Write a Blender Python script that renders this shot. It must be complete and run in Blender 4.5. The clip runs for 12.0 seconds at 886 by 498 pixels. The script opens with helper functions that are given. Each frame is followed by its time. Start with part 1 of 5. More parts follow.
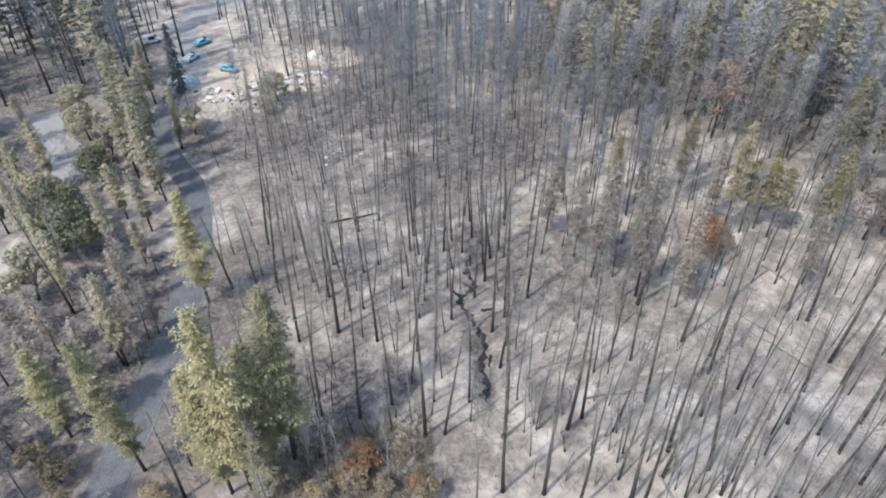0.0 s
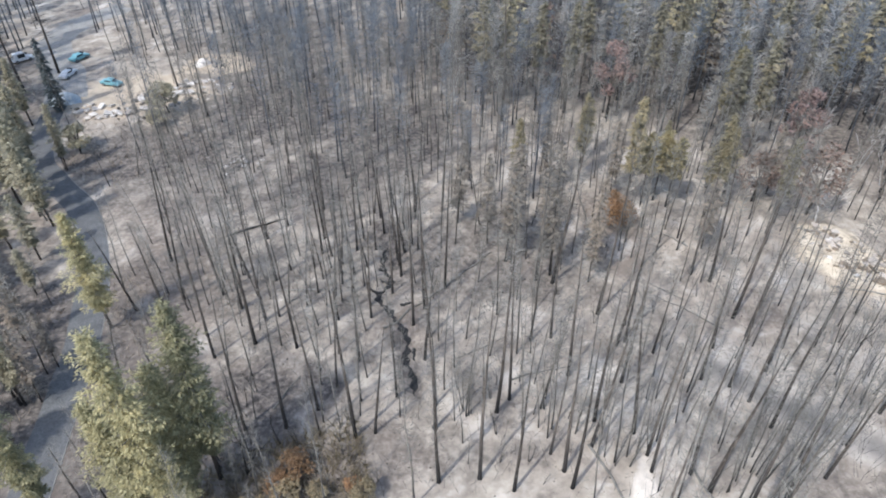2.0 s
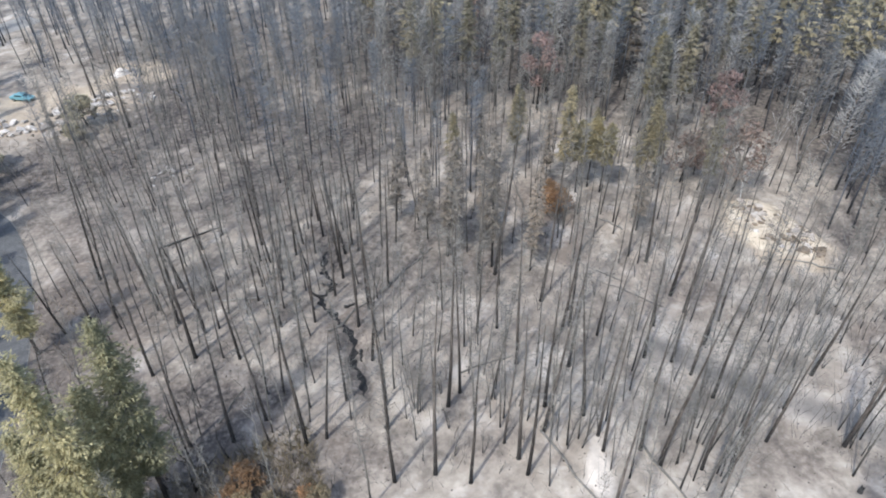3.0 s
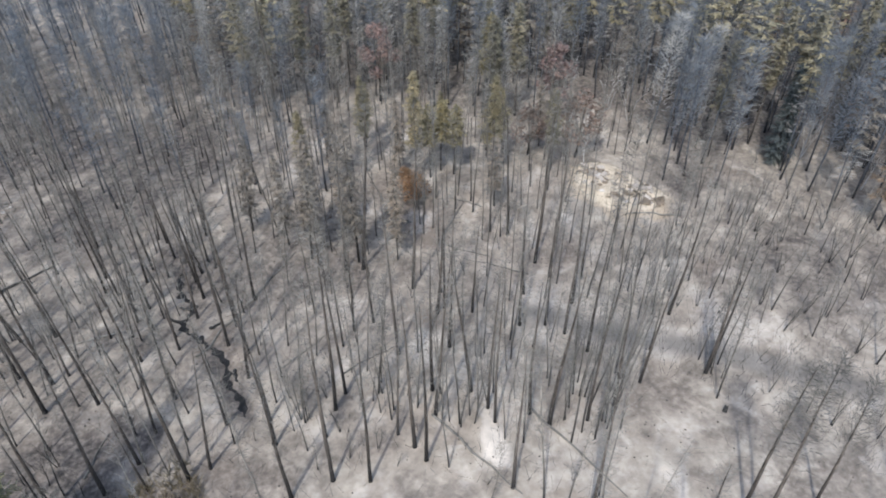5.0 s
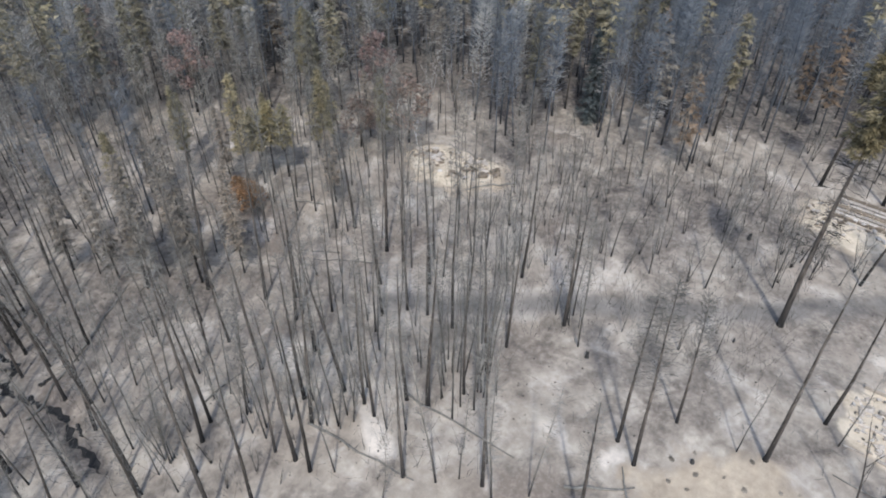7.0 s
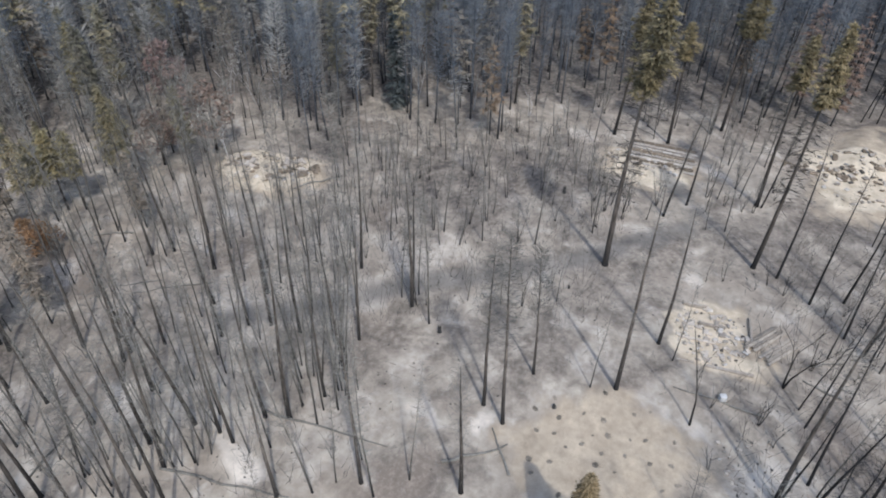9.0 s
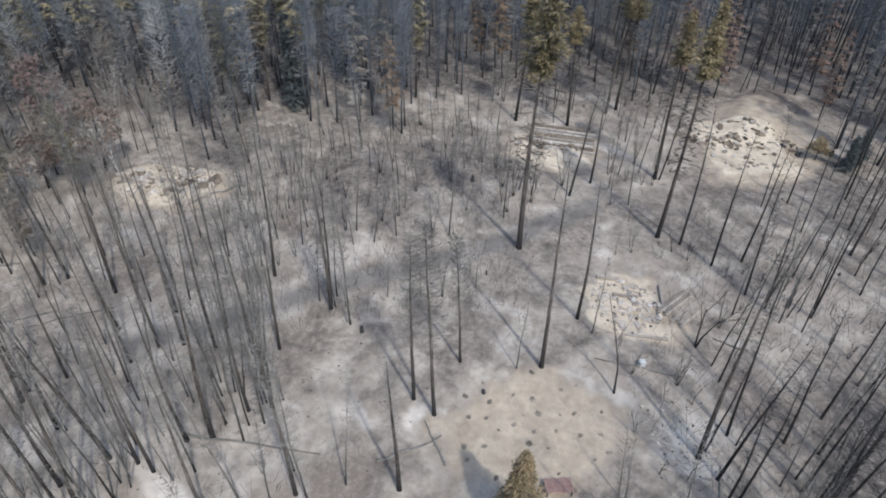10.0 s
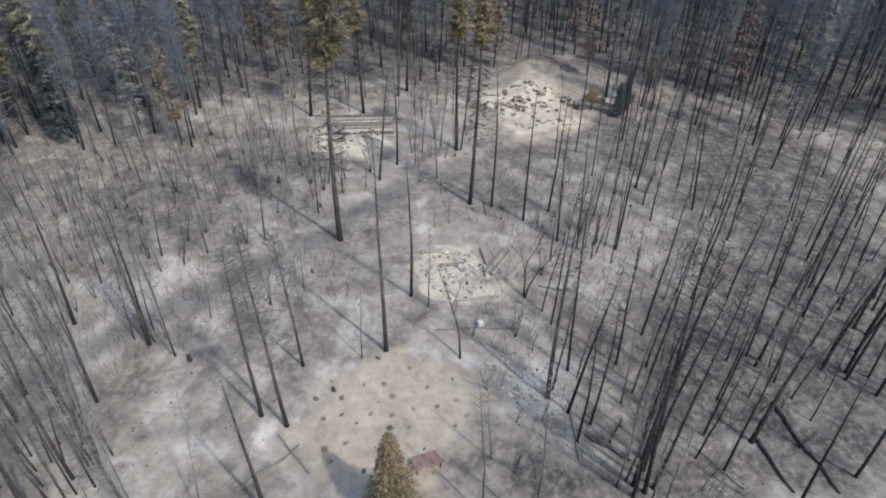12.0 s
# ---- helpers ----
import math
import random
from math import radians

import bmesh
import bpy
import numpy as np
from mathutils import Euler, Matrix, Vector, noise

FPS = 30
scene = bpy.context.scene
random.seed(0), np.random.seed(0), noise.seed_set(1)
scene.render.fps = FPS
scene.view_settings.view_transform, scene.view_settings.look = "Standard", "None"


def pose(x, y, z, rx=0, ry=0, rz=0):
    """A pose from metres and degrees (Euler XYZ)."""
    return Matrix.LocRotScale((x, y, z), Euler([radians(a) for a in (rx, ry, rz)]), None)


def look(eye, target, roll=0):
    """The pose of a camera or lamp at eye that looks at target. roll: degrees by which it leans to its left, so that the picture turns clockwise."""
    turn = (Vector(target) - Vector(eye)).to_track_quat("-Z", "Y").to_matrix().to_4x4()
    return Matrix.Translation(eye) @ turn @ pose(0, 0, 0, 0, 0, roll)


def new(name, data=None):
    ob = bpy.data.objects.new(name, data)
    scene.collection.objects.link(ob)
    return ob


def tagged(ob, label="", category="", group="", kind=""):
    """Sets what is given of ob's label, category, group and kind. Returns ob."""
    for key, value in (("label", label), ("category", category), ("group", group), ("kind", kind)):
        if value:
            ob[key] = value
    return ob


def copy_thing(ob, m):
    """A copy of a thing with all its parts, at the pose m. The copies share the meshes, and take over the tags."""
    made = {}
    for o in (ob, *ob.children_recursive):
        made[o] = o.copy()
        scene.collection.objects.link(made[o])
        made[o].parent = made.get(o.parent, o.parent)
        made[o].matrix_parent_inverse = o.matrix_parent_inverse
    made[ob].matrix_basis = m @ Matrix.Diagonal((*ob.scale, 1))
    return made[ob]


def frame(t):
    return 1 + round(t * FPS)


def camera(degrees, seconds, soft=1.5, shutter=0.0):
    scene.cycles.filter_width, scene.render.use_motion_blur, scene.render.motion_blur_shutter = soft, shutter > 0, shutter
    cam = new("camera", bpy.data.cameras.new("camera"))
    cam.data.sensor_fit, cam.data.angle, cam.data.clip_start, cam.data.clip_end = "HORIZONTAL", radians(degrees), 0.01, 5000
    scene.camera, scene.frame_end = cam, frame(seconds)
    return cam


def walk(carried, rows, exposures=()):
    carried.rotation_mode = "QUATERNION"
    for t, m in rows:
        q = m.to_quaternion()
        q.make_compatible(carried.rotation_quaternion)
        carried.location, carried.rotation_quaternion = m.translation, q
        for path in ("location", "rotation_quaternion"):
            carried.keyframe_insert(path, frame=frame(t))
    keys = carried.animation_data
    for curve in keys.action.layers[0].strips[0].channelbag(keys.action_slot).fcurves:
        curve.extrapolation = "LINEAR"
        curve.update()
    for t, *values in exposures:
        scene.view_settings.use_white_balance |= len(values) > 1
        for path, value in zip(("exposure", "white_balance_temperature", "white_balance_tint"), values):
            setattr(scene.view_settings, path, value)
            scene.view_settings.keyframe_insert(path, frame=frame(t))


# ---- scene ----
cam = camera(67.75, 12.0, soft=1.9)
# seconds, eye x, y, z, yaw, pitch, roll: a drone that sinks ten metres while it turns
ROWS = [
    (0.0, -0.01, 0.02, 54.93, -0.01, -38.89, -0.89),
    (0.5, 0.07, -0.04, 54.67, -1.55, -38.85, -0.84),
    (1.0, 0.14, -0.08, 54.40, -3.99, -38.83, -0.79),
    (1.5, 0.23, -0.12, 54.11, -6.31, -38.81, -0.73),
    (2.0, 0.32, -0.14, 53.81, -9.28, -38.80, -0.66),
    (2.5, 0.41, -0.15, 53.50, -12.25, -38.80, -0.58),
    (3.0, 0.50, -0.16, 53.17, -15.67, -38.80, -0.51),
    (5.0, 0.88, -0.12, 51.78, -30.27, -38.82, -0.13),
    (5.5, 0.97, -0.11, 51.40, -34.09, -38.82, -0.03),
    (6.0, 1.06, -0.09, 51.02, -38.18, -38.82, 0.08),
    (6.5, 1.15, -0.08, 50.63, -42.13, -38.81, 0.19),
    (7.0, 1.24, -0.07, 50.24, -46.57, -38.80, 0.30),
    (9.0, 1.54, -0.08, 48.59, -64.59, -38.67, 0.74),
    (9.5, 1.60, -0.10, 48.17, -69.05, -38.62, 0.83),
    (10.0, 1.65, -0.14, 47.74, -73.91, -38.55, 0.92),
    (10.5, 1.69, -0.18, 47.31, -78.47, -38.48, 1.00),
    (11.0, 1.72, -0.24, 46.88, -83.49, -38.40, 1.07),
    (11.5, 1.75, -0.32, 46.44, -88.12, -38.30, 1.13),
    (12.0, 1.76, -0.41, 46.01, -93.12, -38.20, 1.17),
]
walk(cam, [(t, pose(x, y, z, 90 + pitch, 0, yaw) @ pose(0, 0, 0, 0, 0, roll)) for t, x, y, z, yaw, pitch, roll in ROWS],
     exposures=[(t, e, k, 9) for t, e, k in ((0.0, 0.57, 5930), (3.0, 0.36, 5980), (6.0, 0.09, 6030), (9.0, -0.13, 5980), (12.0, -0.18, 5920))])

# ---- light ----
SUN_AZ, SUN_EL = radians(42), radians(52)      # shadows fall along +x turned by SUN_AZ towards +y
world = bpy.data.worlds.new("sky")
scene.world = world
world.use_nodes = True
wn, wl = world.node_tree.nodes, world.node_tree.links
sky = wn.new("ShaderNodeTexSky")
sky.sky_type, sky.sun_disc = "NISHITA", False
sky.sun_elevation, sky.sun_rotation = SUN_EL, radians(228)
sky.air_density, sky.dust_density = 1.3, 2.0
wl.new(sky.outputs[0], wn["Background"].inputs[0])
wn["Background"].inputs[1].default_value = 0.205
sun = new("sun", bpy.data.lights.new("sun", "SUN"))
sun.data.energy, sun.data.angle, sun.data.color = 2.7, radians(1.5), (1.0, 0.955, 0.89)
towards = Vector((-math.cos(SUN_AZ) * math.cos(SUN_EL), -math.sin(SUN_AZ) * math.cos(SUN_EL), math.sin(SUN_EL)))
sun.matrix_world = look(towards * 200, (0, 0, 0))


# ---- materials ----
def material(name, rough=0.9, metal=0.0):
    m = bpy.data.materials.new(name)
    m.use_nodes = True
    b = m.node_tree.nodes["Principled BSDF"]
    b.inputs["Roughness"].default_value, b.inputs["Metallic"].default_value = rough, metal
    b.inputs["Specular IOR Level"].default_value = 0.25
    return m, m.node_tree.nodes, m.node_tree.links, b


def noise_node(n, l, scale, detail=4.0, rough=0.6, coords="Object"):
    c, t = n.new("ShaderNodeTexCoord"), n.new("ShaderNodeTexNoise")
    t.inputs["Scale"].default_value, t.inputs["Detail"].default_value, t.inputs["Roughness"].default_value = scale, detail, rough
    l.new(c.outputs[coords], t.inputs["Vector"])
    return t.outputs["Fac"]


def ramp(n, l, fac, stops):
    r = n.new("ShaderNodeValToRGB")
    while len(r.color_ramp.elements) < len(stops):
        r.color_ramp.elements.new(0.5)
    for e, (at, colour) in zip(r.color_ramp.elements, stops):
        e.position, e.color = at, (*colour, 1)
    l.new(fac, r.inputs[0])
    return r.outputs[0]


def mix(n, l, fac, a, b, blend="MIX"):
    m = n.new("ShaderNodeMix")
    m.data_type, m.blend_type = "RGBA", blend
    for value, socket in ((fac, m.inputs[0]), (a, m.inputs[6]), (b, m.inputs[7])):
        if isinstance(value, bpy.types.NodeSocket):
            l.new(value, socket)
        else:
            socket.default_value = value if isinstance(value, float) else (*value, 1)
    return m.outputs[2]


def bump(n, l, b, height, strength=0.4, distance=0.05):
    k = n.new("ShaderNodeBump")
    k.inputs["Strength"].default_value, k.inputs["Distance"].default_value = strength, distance
    l.new(height, k.inputs["Height"])
    l.new(k.outputs[0], b.inputs["Normal"])


def simple(name, dark, light, scale=3.0, rough=0.9, metal=0.0, relief=0.3, vary=True):
    """Two colours mixed by noise at two scales, with a shift from thing to thing."""
    m, n, l, b = material(name, rough, metal)
    coarse, fine = noise_node(n, l, scale), noise_node(n, l, scale * 9, 3)
    colour = ramp(n, l, coarse, ((0.3, dark), (0.7, light)))
    colour = mix(n, l, 0.5, colour, ramp(n, l, fine, ((0.3, (0.35, 0.35, 0.35)), (0.75, (1.4, 1.4, 1.4)))), "MULTIPLY")
    if vary:
        o, r = n.new("ShaderNodeObjectInfo"), None
        r = ramp(n, l, o.outputs["Random"], ((0.0, (0.65, 0.65, 0.65)), (1.0, (1.3, 1.3, 1.3))))
        colour = mix(n, l, 1.0, colour, r, "MULTIPLY")
    l.new(colour, b.inputs["Base Color"])
    bump(n, l, b, fine, relief)
    return m


def leafy(name, dark, light):
    """Needles and leaves: a colour of its own for every tuft, some light passing through."""
    m, n, l, b = material(name, 0.75)
    g = n.new("ShaderNodeNewGeometry")
    colour = ramp(n, l, g.outputs["Random Per Island"], ((0.0, dark), (0.55, tuple((a + c) / 2 for a, c in zip(dark, light))), (1.0, light)))
    o = n.new("ShaderNodeObjectInfo")
    colour = mix(n, l, 1.0, colour, ramp(n, l, o.outputs["Random"], ((0.0, (0.75, 0.75, 0.75)), (1.0, (1.2, 1.15, 1.1)))), "MULTIPLY")
    patch = noise_node(n, l, 0.35, 2)
    colour = mix(n, l, 1.0, colour, ramp(n, l, patch, ((0.3, (0.75, 0.78, 0.8)), (0.7, (1.2, 1.15, 1.05)))), "MULTIPLY")
    l.new(colour, b.inputs["Base Color"])
    t = n.new("ShaderNodeBsdfTranslucent")
    l.new(colour, t.inputs["Color"])
    s = n.new("ShaderNodeMixShader")
    s.inputs[0].default_value = 0.4
    l.new(b.outputs[0], s.inputs[1])
    l.new(t.outputs[0], s.inputs[2])
    l.new(s.outputs[0], n["Material Output"].inputs["Surface"])
    return m


def bark(name, dark, light, streak, burnt=4.0):
    """Scorched bark: grey above an uneven black scorch line, streaks along the stem."""
    m, n, l, b = material(name, 0.85)
    c, k = n.new("ShaderNodeTexCoord"), n.new("ShaderNodeMapping")
    k.inputs["Scale"].default_value = (5, 5, 0.5)
    t = n.new("ShaderNodeTexNoise")
    t.inputs["Scale"].default_value, t.inputs["Detail"].default_value = 1.6, 5
    l.new(c.outputs["Object"], k.inputs[0])
    l.new(k.outputs[0], t.inputs["Vector"])
    colour = ramp(n, l, t.outputs["Fac"], ((0.32, dark), (0.5, light), (0.72, streak)))
    x, o = n.new("ShaderNodeSeparateXYZ"), n.new("ShaderNodeObjectInfo")
    l.new(c.outputs["Object"], x.inputs[0])
    line, edge = n.new("ShaderNodeMath"), n.new("ShaderNodeMapRange")
    line.operation = "MULTIPLY_ADD"
    l.new(t.outputs["Fac"], line.inputs[0])
    line.inputs[1].default_value = -burnt
    l.new(x.outputs["Z"], line.inputs[2])
    edge.inputs["From Min"].default_value, edge.inputs["From Max"].default_value = -burnt * 0.5, burnt * 0.7
    l.new(line.outputs[0], edge.inputs["Value"])
    colour = mix(n, l, edge.outputs[0], (0.018, 0.017, 0.017), colour)
    colour = mix(n, l, 1.0, colour, ramp(n, l, o.outputs["Random"], ((0.0, (0.6, 0.6, 0.6)), (1.0, (1.35, 1.35, 1.35)))), "MULTIPLY")
    l.new(colour, b.inputs["Base Color"])
    bump(n, l, b, t.outputs["Fac"], 0.6, 0.03)
    return m


BARK = bark("charred_bark", (0.032, 0.028, 0.025), (0.093, 0.078, 0.066), (0.185, 0.157, 0.132), 6.0)
BARK_BLACK = bark("coal_black_bark", (0.012, 0.011, 0.011), (0.03, 0.027, 0.026), (0.075, 0.066, 0.06), 8.0)
BARK_GREY = bark("scorched_grey_bark", (0.085, 0.077, 0.066), (0.188, 0.17, 0.146), (0.315, 0.286, 0.246), 6.0)
BARK_RED = bark("scorched_pine_bark", (0.035, 0.028, 0.025), (0.11, 0.085, 0.07), (0.2, 0.15, 0.12))
# bark of the far woods, distance haze mixed into its blue-grey
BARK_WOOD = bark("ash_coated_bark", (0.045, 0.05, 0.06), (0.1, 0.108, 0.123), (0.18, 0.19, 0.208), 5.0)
BARK_PALE = simple("bare_pale_wood", (0.4, 0.38, 0.36), (0.62, 0.6, 0.57), 2.0)
CHARTWIG = simple("charcoal_twigs", (0.028, 0.026, 0.025), (0.085, 0.078, 0.072), 1.2)
TWIG = simple("dead_twigs", (0.152, 0.143, 0.126), (0.29, 0.272, 0.24), 1.2)
GREEN = leafy("pine_needles", (0.27, 0.26, 0.15), (0.56, 0.52, 0.33))
OLIVE = leafy("golden_olive_needles", (0.16, 0.145, 0.09), (0.4, 0.34, 0.215))
OAKGREEN = leafy("oak_leaves", (0.12, 0.13, 0.09), (0.3, 0.3, 0.2))
BROWN = leafy("scorched_brown_needles", (0.24, 0.217, 0.19), (0.42, 0.37, 0.318))
RUST = leafy("rust_coloured_leaves", (0.29, 0.18, 0.105), (0.57, 0.365, 0.21))
REDDISH = leafy("reddish_dead_leaves", (0.22, 0.165, 0.14), (0.4, 0.305, 0.262))
# dusty needles, lightened further as a stand-in for haze
SAGE = leafy("dusty_sage_needles", (0.31, 0.295, 0.22), (0.56, 0.52, 0.395))
# dead needles paled to carry the haze over the northern woods
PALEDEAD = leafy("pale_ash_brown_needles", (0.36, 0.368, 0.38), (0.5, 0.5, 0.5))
SCORCHGREEN = leafy("scorched_grey_olive_needles", (0.21, 0.192, 0.13), (0.42, 0.375, 0.255))
# brown and olive needles of the woods, lightened in place of haze
WOODBROWN = leafy("dull_brown_dead_needles", (0.22, 0.207, 0.192), (0.34, 0.316, 0.282))
WOODGREEN = leafy("sunlit_olive_needles", (0.3, 0.276, 0.2), (0.5, 0.458, 0.325))
# bluish cast of distance haze put into the grey needle colour
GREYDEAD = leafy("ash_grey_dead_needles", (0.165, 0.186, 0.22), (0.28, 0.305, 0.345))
# sooty darker kind with the same haze blue in its colour
HAZESOOT = leafy("soot_grey_dead_needles", (0.1, 0.115, 0.142), (0.18, 0.2, 0.236))
ASPHALT = simple("worn_asphalt", (0.1, 0.1, 0.099), (0.165, 0.163, 0.159), 0.6, relief=0.2, vary=False)
CONCRETE = simple("dusty_pale_paving", (0.26, 0.245, 0.222), (0.35, 0.33, 0.3), 0.5, relief=0.2, vary=False)
RUBBLE = simple("broken_pale_plaster", (0.42, 0.375, 0.325), (0.66, 0.615, 0.56), 1.5)
RUBBLE_DARK = simple("burnt_debris", (0.05, 0.047, 0.045), (0.16, 0.14, 0.12), 2.0)
SANDSTONE = simple("yellow_sandy_debris", (0.37, 0.315, 0.258), (0.6, 0.535, 0.46), 1.5)
CHARCOAL = simple("charcoal_log", (0.02, 0.02, 0.02), (0.1, 0.095, 0.09), 2.0)
TEAL = simple("faded_turquoise_paint", (0.16, 0.36, 0.4), (0.24, 0.45, 0.49), 2.0, rough=0.4, relief=0.02, vary=False)
WHITE_PAINT = simple("dusty_white_paint", (0.6, 0.6, 0.6), (0.8, 0.8, 0.79), 2.0, rough=0.5, relief=0.03, vary=False)
BLUE_GREY = simple("blue_grey_sheet", (0.3, 0.34, 0.36), (0.43, 0.47, 0.49), 1.5, rough=0.6, relief=0.1, vary=False)
RED_SHEET = simple("faded_red_sheet_metal", (0.3, 0.18, 0.148), (0.43, 0.28, 0.232), 1.0, rough=0.6, relief=0.1, vary=False)
GLASS_DARK, _n, _l, _b = material("dark_car_glass", 0.08)
_b.inputs["Base Color"].default_value, _b.inputs["Specular IOR Level"].default_value = (0.02, 0.025, 0.03, 1), 0.6
RUBBER = simple("tyre_rubber", (0.02, 0.02, 0.02), (0.04, 0.04, 0.04), 8.0)
STEEL = simple("dull_steel", (0.3, 0.3, 0.3), (0.45, 0.45, 0.45), 6.0, rough=0.45, metal=0.8, relief=0.05)


# ---- the plan: soft masks over the ground ----
def ellipse(x, y, cx, cy, a, b, turn=0.0):
    """1 inside, falling to 0 just outside an ellipse."""
    c, s = math.cos(radians(turn)), math.sin(radians(turn))
    u, v = ((x - cx) * c + (y - cy) * s) / a, (-(x - cx) * s + (y - cy) * c) / b
    return np.clip((1.3 - np.sqrt(u * u + v * v)) / 0.6, 0, 1)


def blot(x, y, cx, cy, a, b, turn=0.0):
    """Like an ellipse, but fading out slowly."""
    c, s = math.cos(radians(turn)), math.sin(radians(turn))
    u, v = ((x - cx) * c + (y - cy) * s) / a, (-(x - cx) * s + (y - cy) * c) / b
    return np.clip(1.55 - np.sqrt(u * u + v * v), 0, 1) ** 1.3


def pad(x, y, cx, cy, a, b, turn=0.0):
    """Like an ellipse, with a clear edge."""
    c, s = math.cos(radians(turn)), math.sin(radians(turn))
    u, v = ((x - cx) * c + (y - cy) * s) / a, (-(x - cx) * s + (y - cy) * c) / b
    return np.clip((1.1 - (np.abs(u) ** 2.6 + np.abs(v) ** 2.6) ** 0.385) / 0.16, 0, 1)


def along(x, y, line):
    """Distance to a line of points."""
    best = np.full(np.shape(x), 1e9)
    for (x0, y0), (x1, y1) in zip(line, line[1:]):
        dx, dy = x1 - x0, y1 - y0
        k = np.clip(((x - x0) * dx + (y - y0) * dy) / (dx * dx + dy * dy), 0, 1)
        best = np.minimum(best, np.hypot(x - x0 - k * dx, y - y0 - k * dy))
    return best


def waves(x, y, size, seed):
    """Smooth uneven field from -1 to 1 with bumps of about that size."""
    r, total = random.Random(seed), 0.0
    for k in range(7):
        a, f, p = r.uniform(0, math.pi), 2 * math.pi / (size * r.uniform(0.6, 1.9)), r.uniform(0, 6.3)
        total = total + np.sin(f * (x * math.cos(a) + y * math.sin(a)) + p + 1.3 * np.sin(0.37 * f * (y * math.cos(a) - x * math.sin(a)) + k))
    return total / 3.6


CREEK = [(-2, 84), (0.5, 73.2), (4.0, 68.1), (3.2, 65.0), (2.9, 64.0), (3.9, 61.9), (3.2, 60.4), (2.1, 58.9), (2.4, 56.9), (3.4, 55.2), (4.1, 53.0), (4.5, 50.3), (4.0, 47.9), (4.4, 45.3), (4.4, 43.2)]
ROAD = [(-33.0, -60), (-32.4, 0), (-31.4, 33), (-31.2, 45), (-31.3, 57), (-33.0, 70), (-37.0, 82.6), (-42.5, 90.8), (-47.5, 99), (-50, 110), (-50.5, 122)]
YARD_ROAD = [(-49.5, 121), (-52, 131), (-55.5, 140), (-59, 148), (-59.3, 154), (-56.5, 163), (-49, 172)]
DRIVE = [(-57.5, 86), (-60.5, 93), (-65.5, 99), (-69.5, 104), (-72.5, 109)]
TRACK = [(36, 41), (42, 33.5), (45.5, 30), (49.5, 26), (55.1, 19.3), (59.4, 13.7), (62.8, 10), (67, 6.5), (73, 1)]

EDGE_AT = [8, 17, 25, 32, 38, 44, 48.7, 54, 58, 63, 70, 77, 80, 86, 94, 99, 104, 109, 114, 120, 128, 140]
EDGE_R = [112, 108, 103, 103, 105, 101, 97, 84, 90, 93, 92, 95, 107, 109, 109, 114, 116, 104, 102, 106, 108, 108]      # where the dense woods begin, by bearing


def gully(x, y):
    d = along(x, y, CREEK)
    return np.exp(-(d / 1.1) ** 2)


def height(x, y):
    """The ground: nearly level, gently uneven, a narrow creek bed, low spoil heaps."""
    x, y = np.asarray(x, float), np.asarray(y, float)
    z = 0.16 * waves(x, y, 16, 1) + 0.05 * waves(x, y, 4.5, 2)
    z = z - 0.5 * gully(x, y)
    z = z + 0.8 * pad(x, y, 61.3, 54.6, 4.0, 7.2, 13) * (0.8 + 0.2 * waves(x, y, 4, 5)) + 0.4 * pad(x, y, 94.5, -18.0, 8.2, 6.4, 10) + 1.0 * ellipse(x, y, 106, -21, 4, 9, 75)
    z = z + 0.5 * ellipse(x, y, 86, 9, 3, 6) + 0.35 * ellipse(x, y, 23, 30, 1.3, 2.0)
    flat = np.clip(1.4 - along(x, y, ROAD) / 3.5, 0, 1) + np.clip(1.4 - along(x, y, YARD_ROAD) / 5, 0, 1) + np.clip(1.4 - along(x, y, DRIVE) / 4.5, 0, 1)
    return z * (1 - np.clip(flat, 0, 1))


def ground_height(x, y):
    return float(height(x, y))


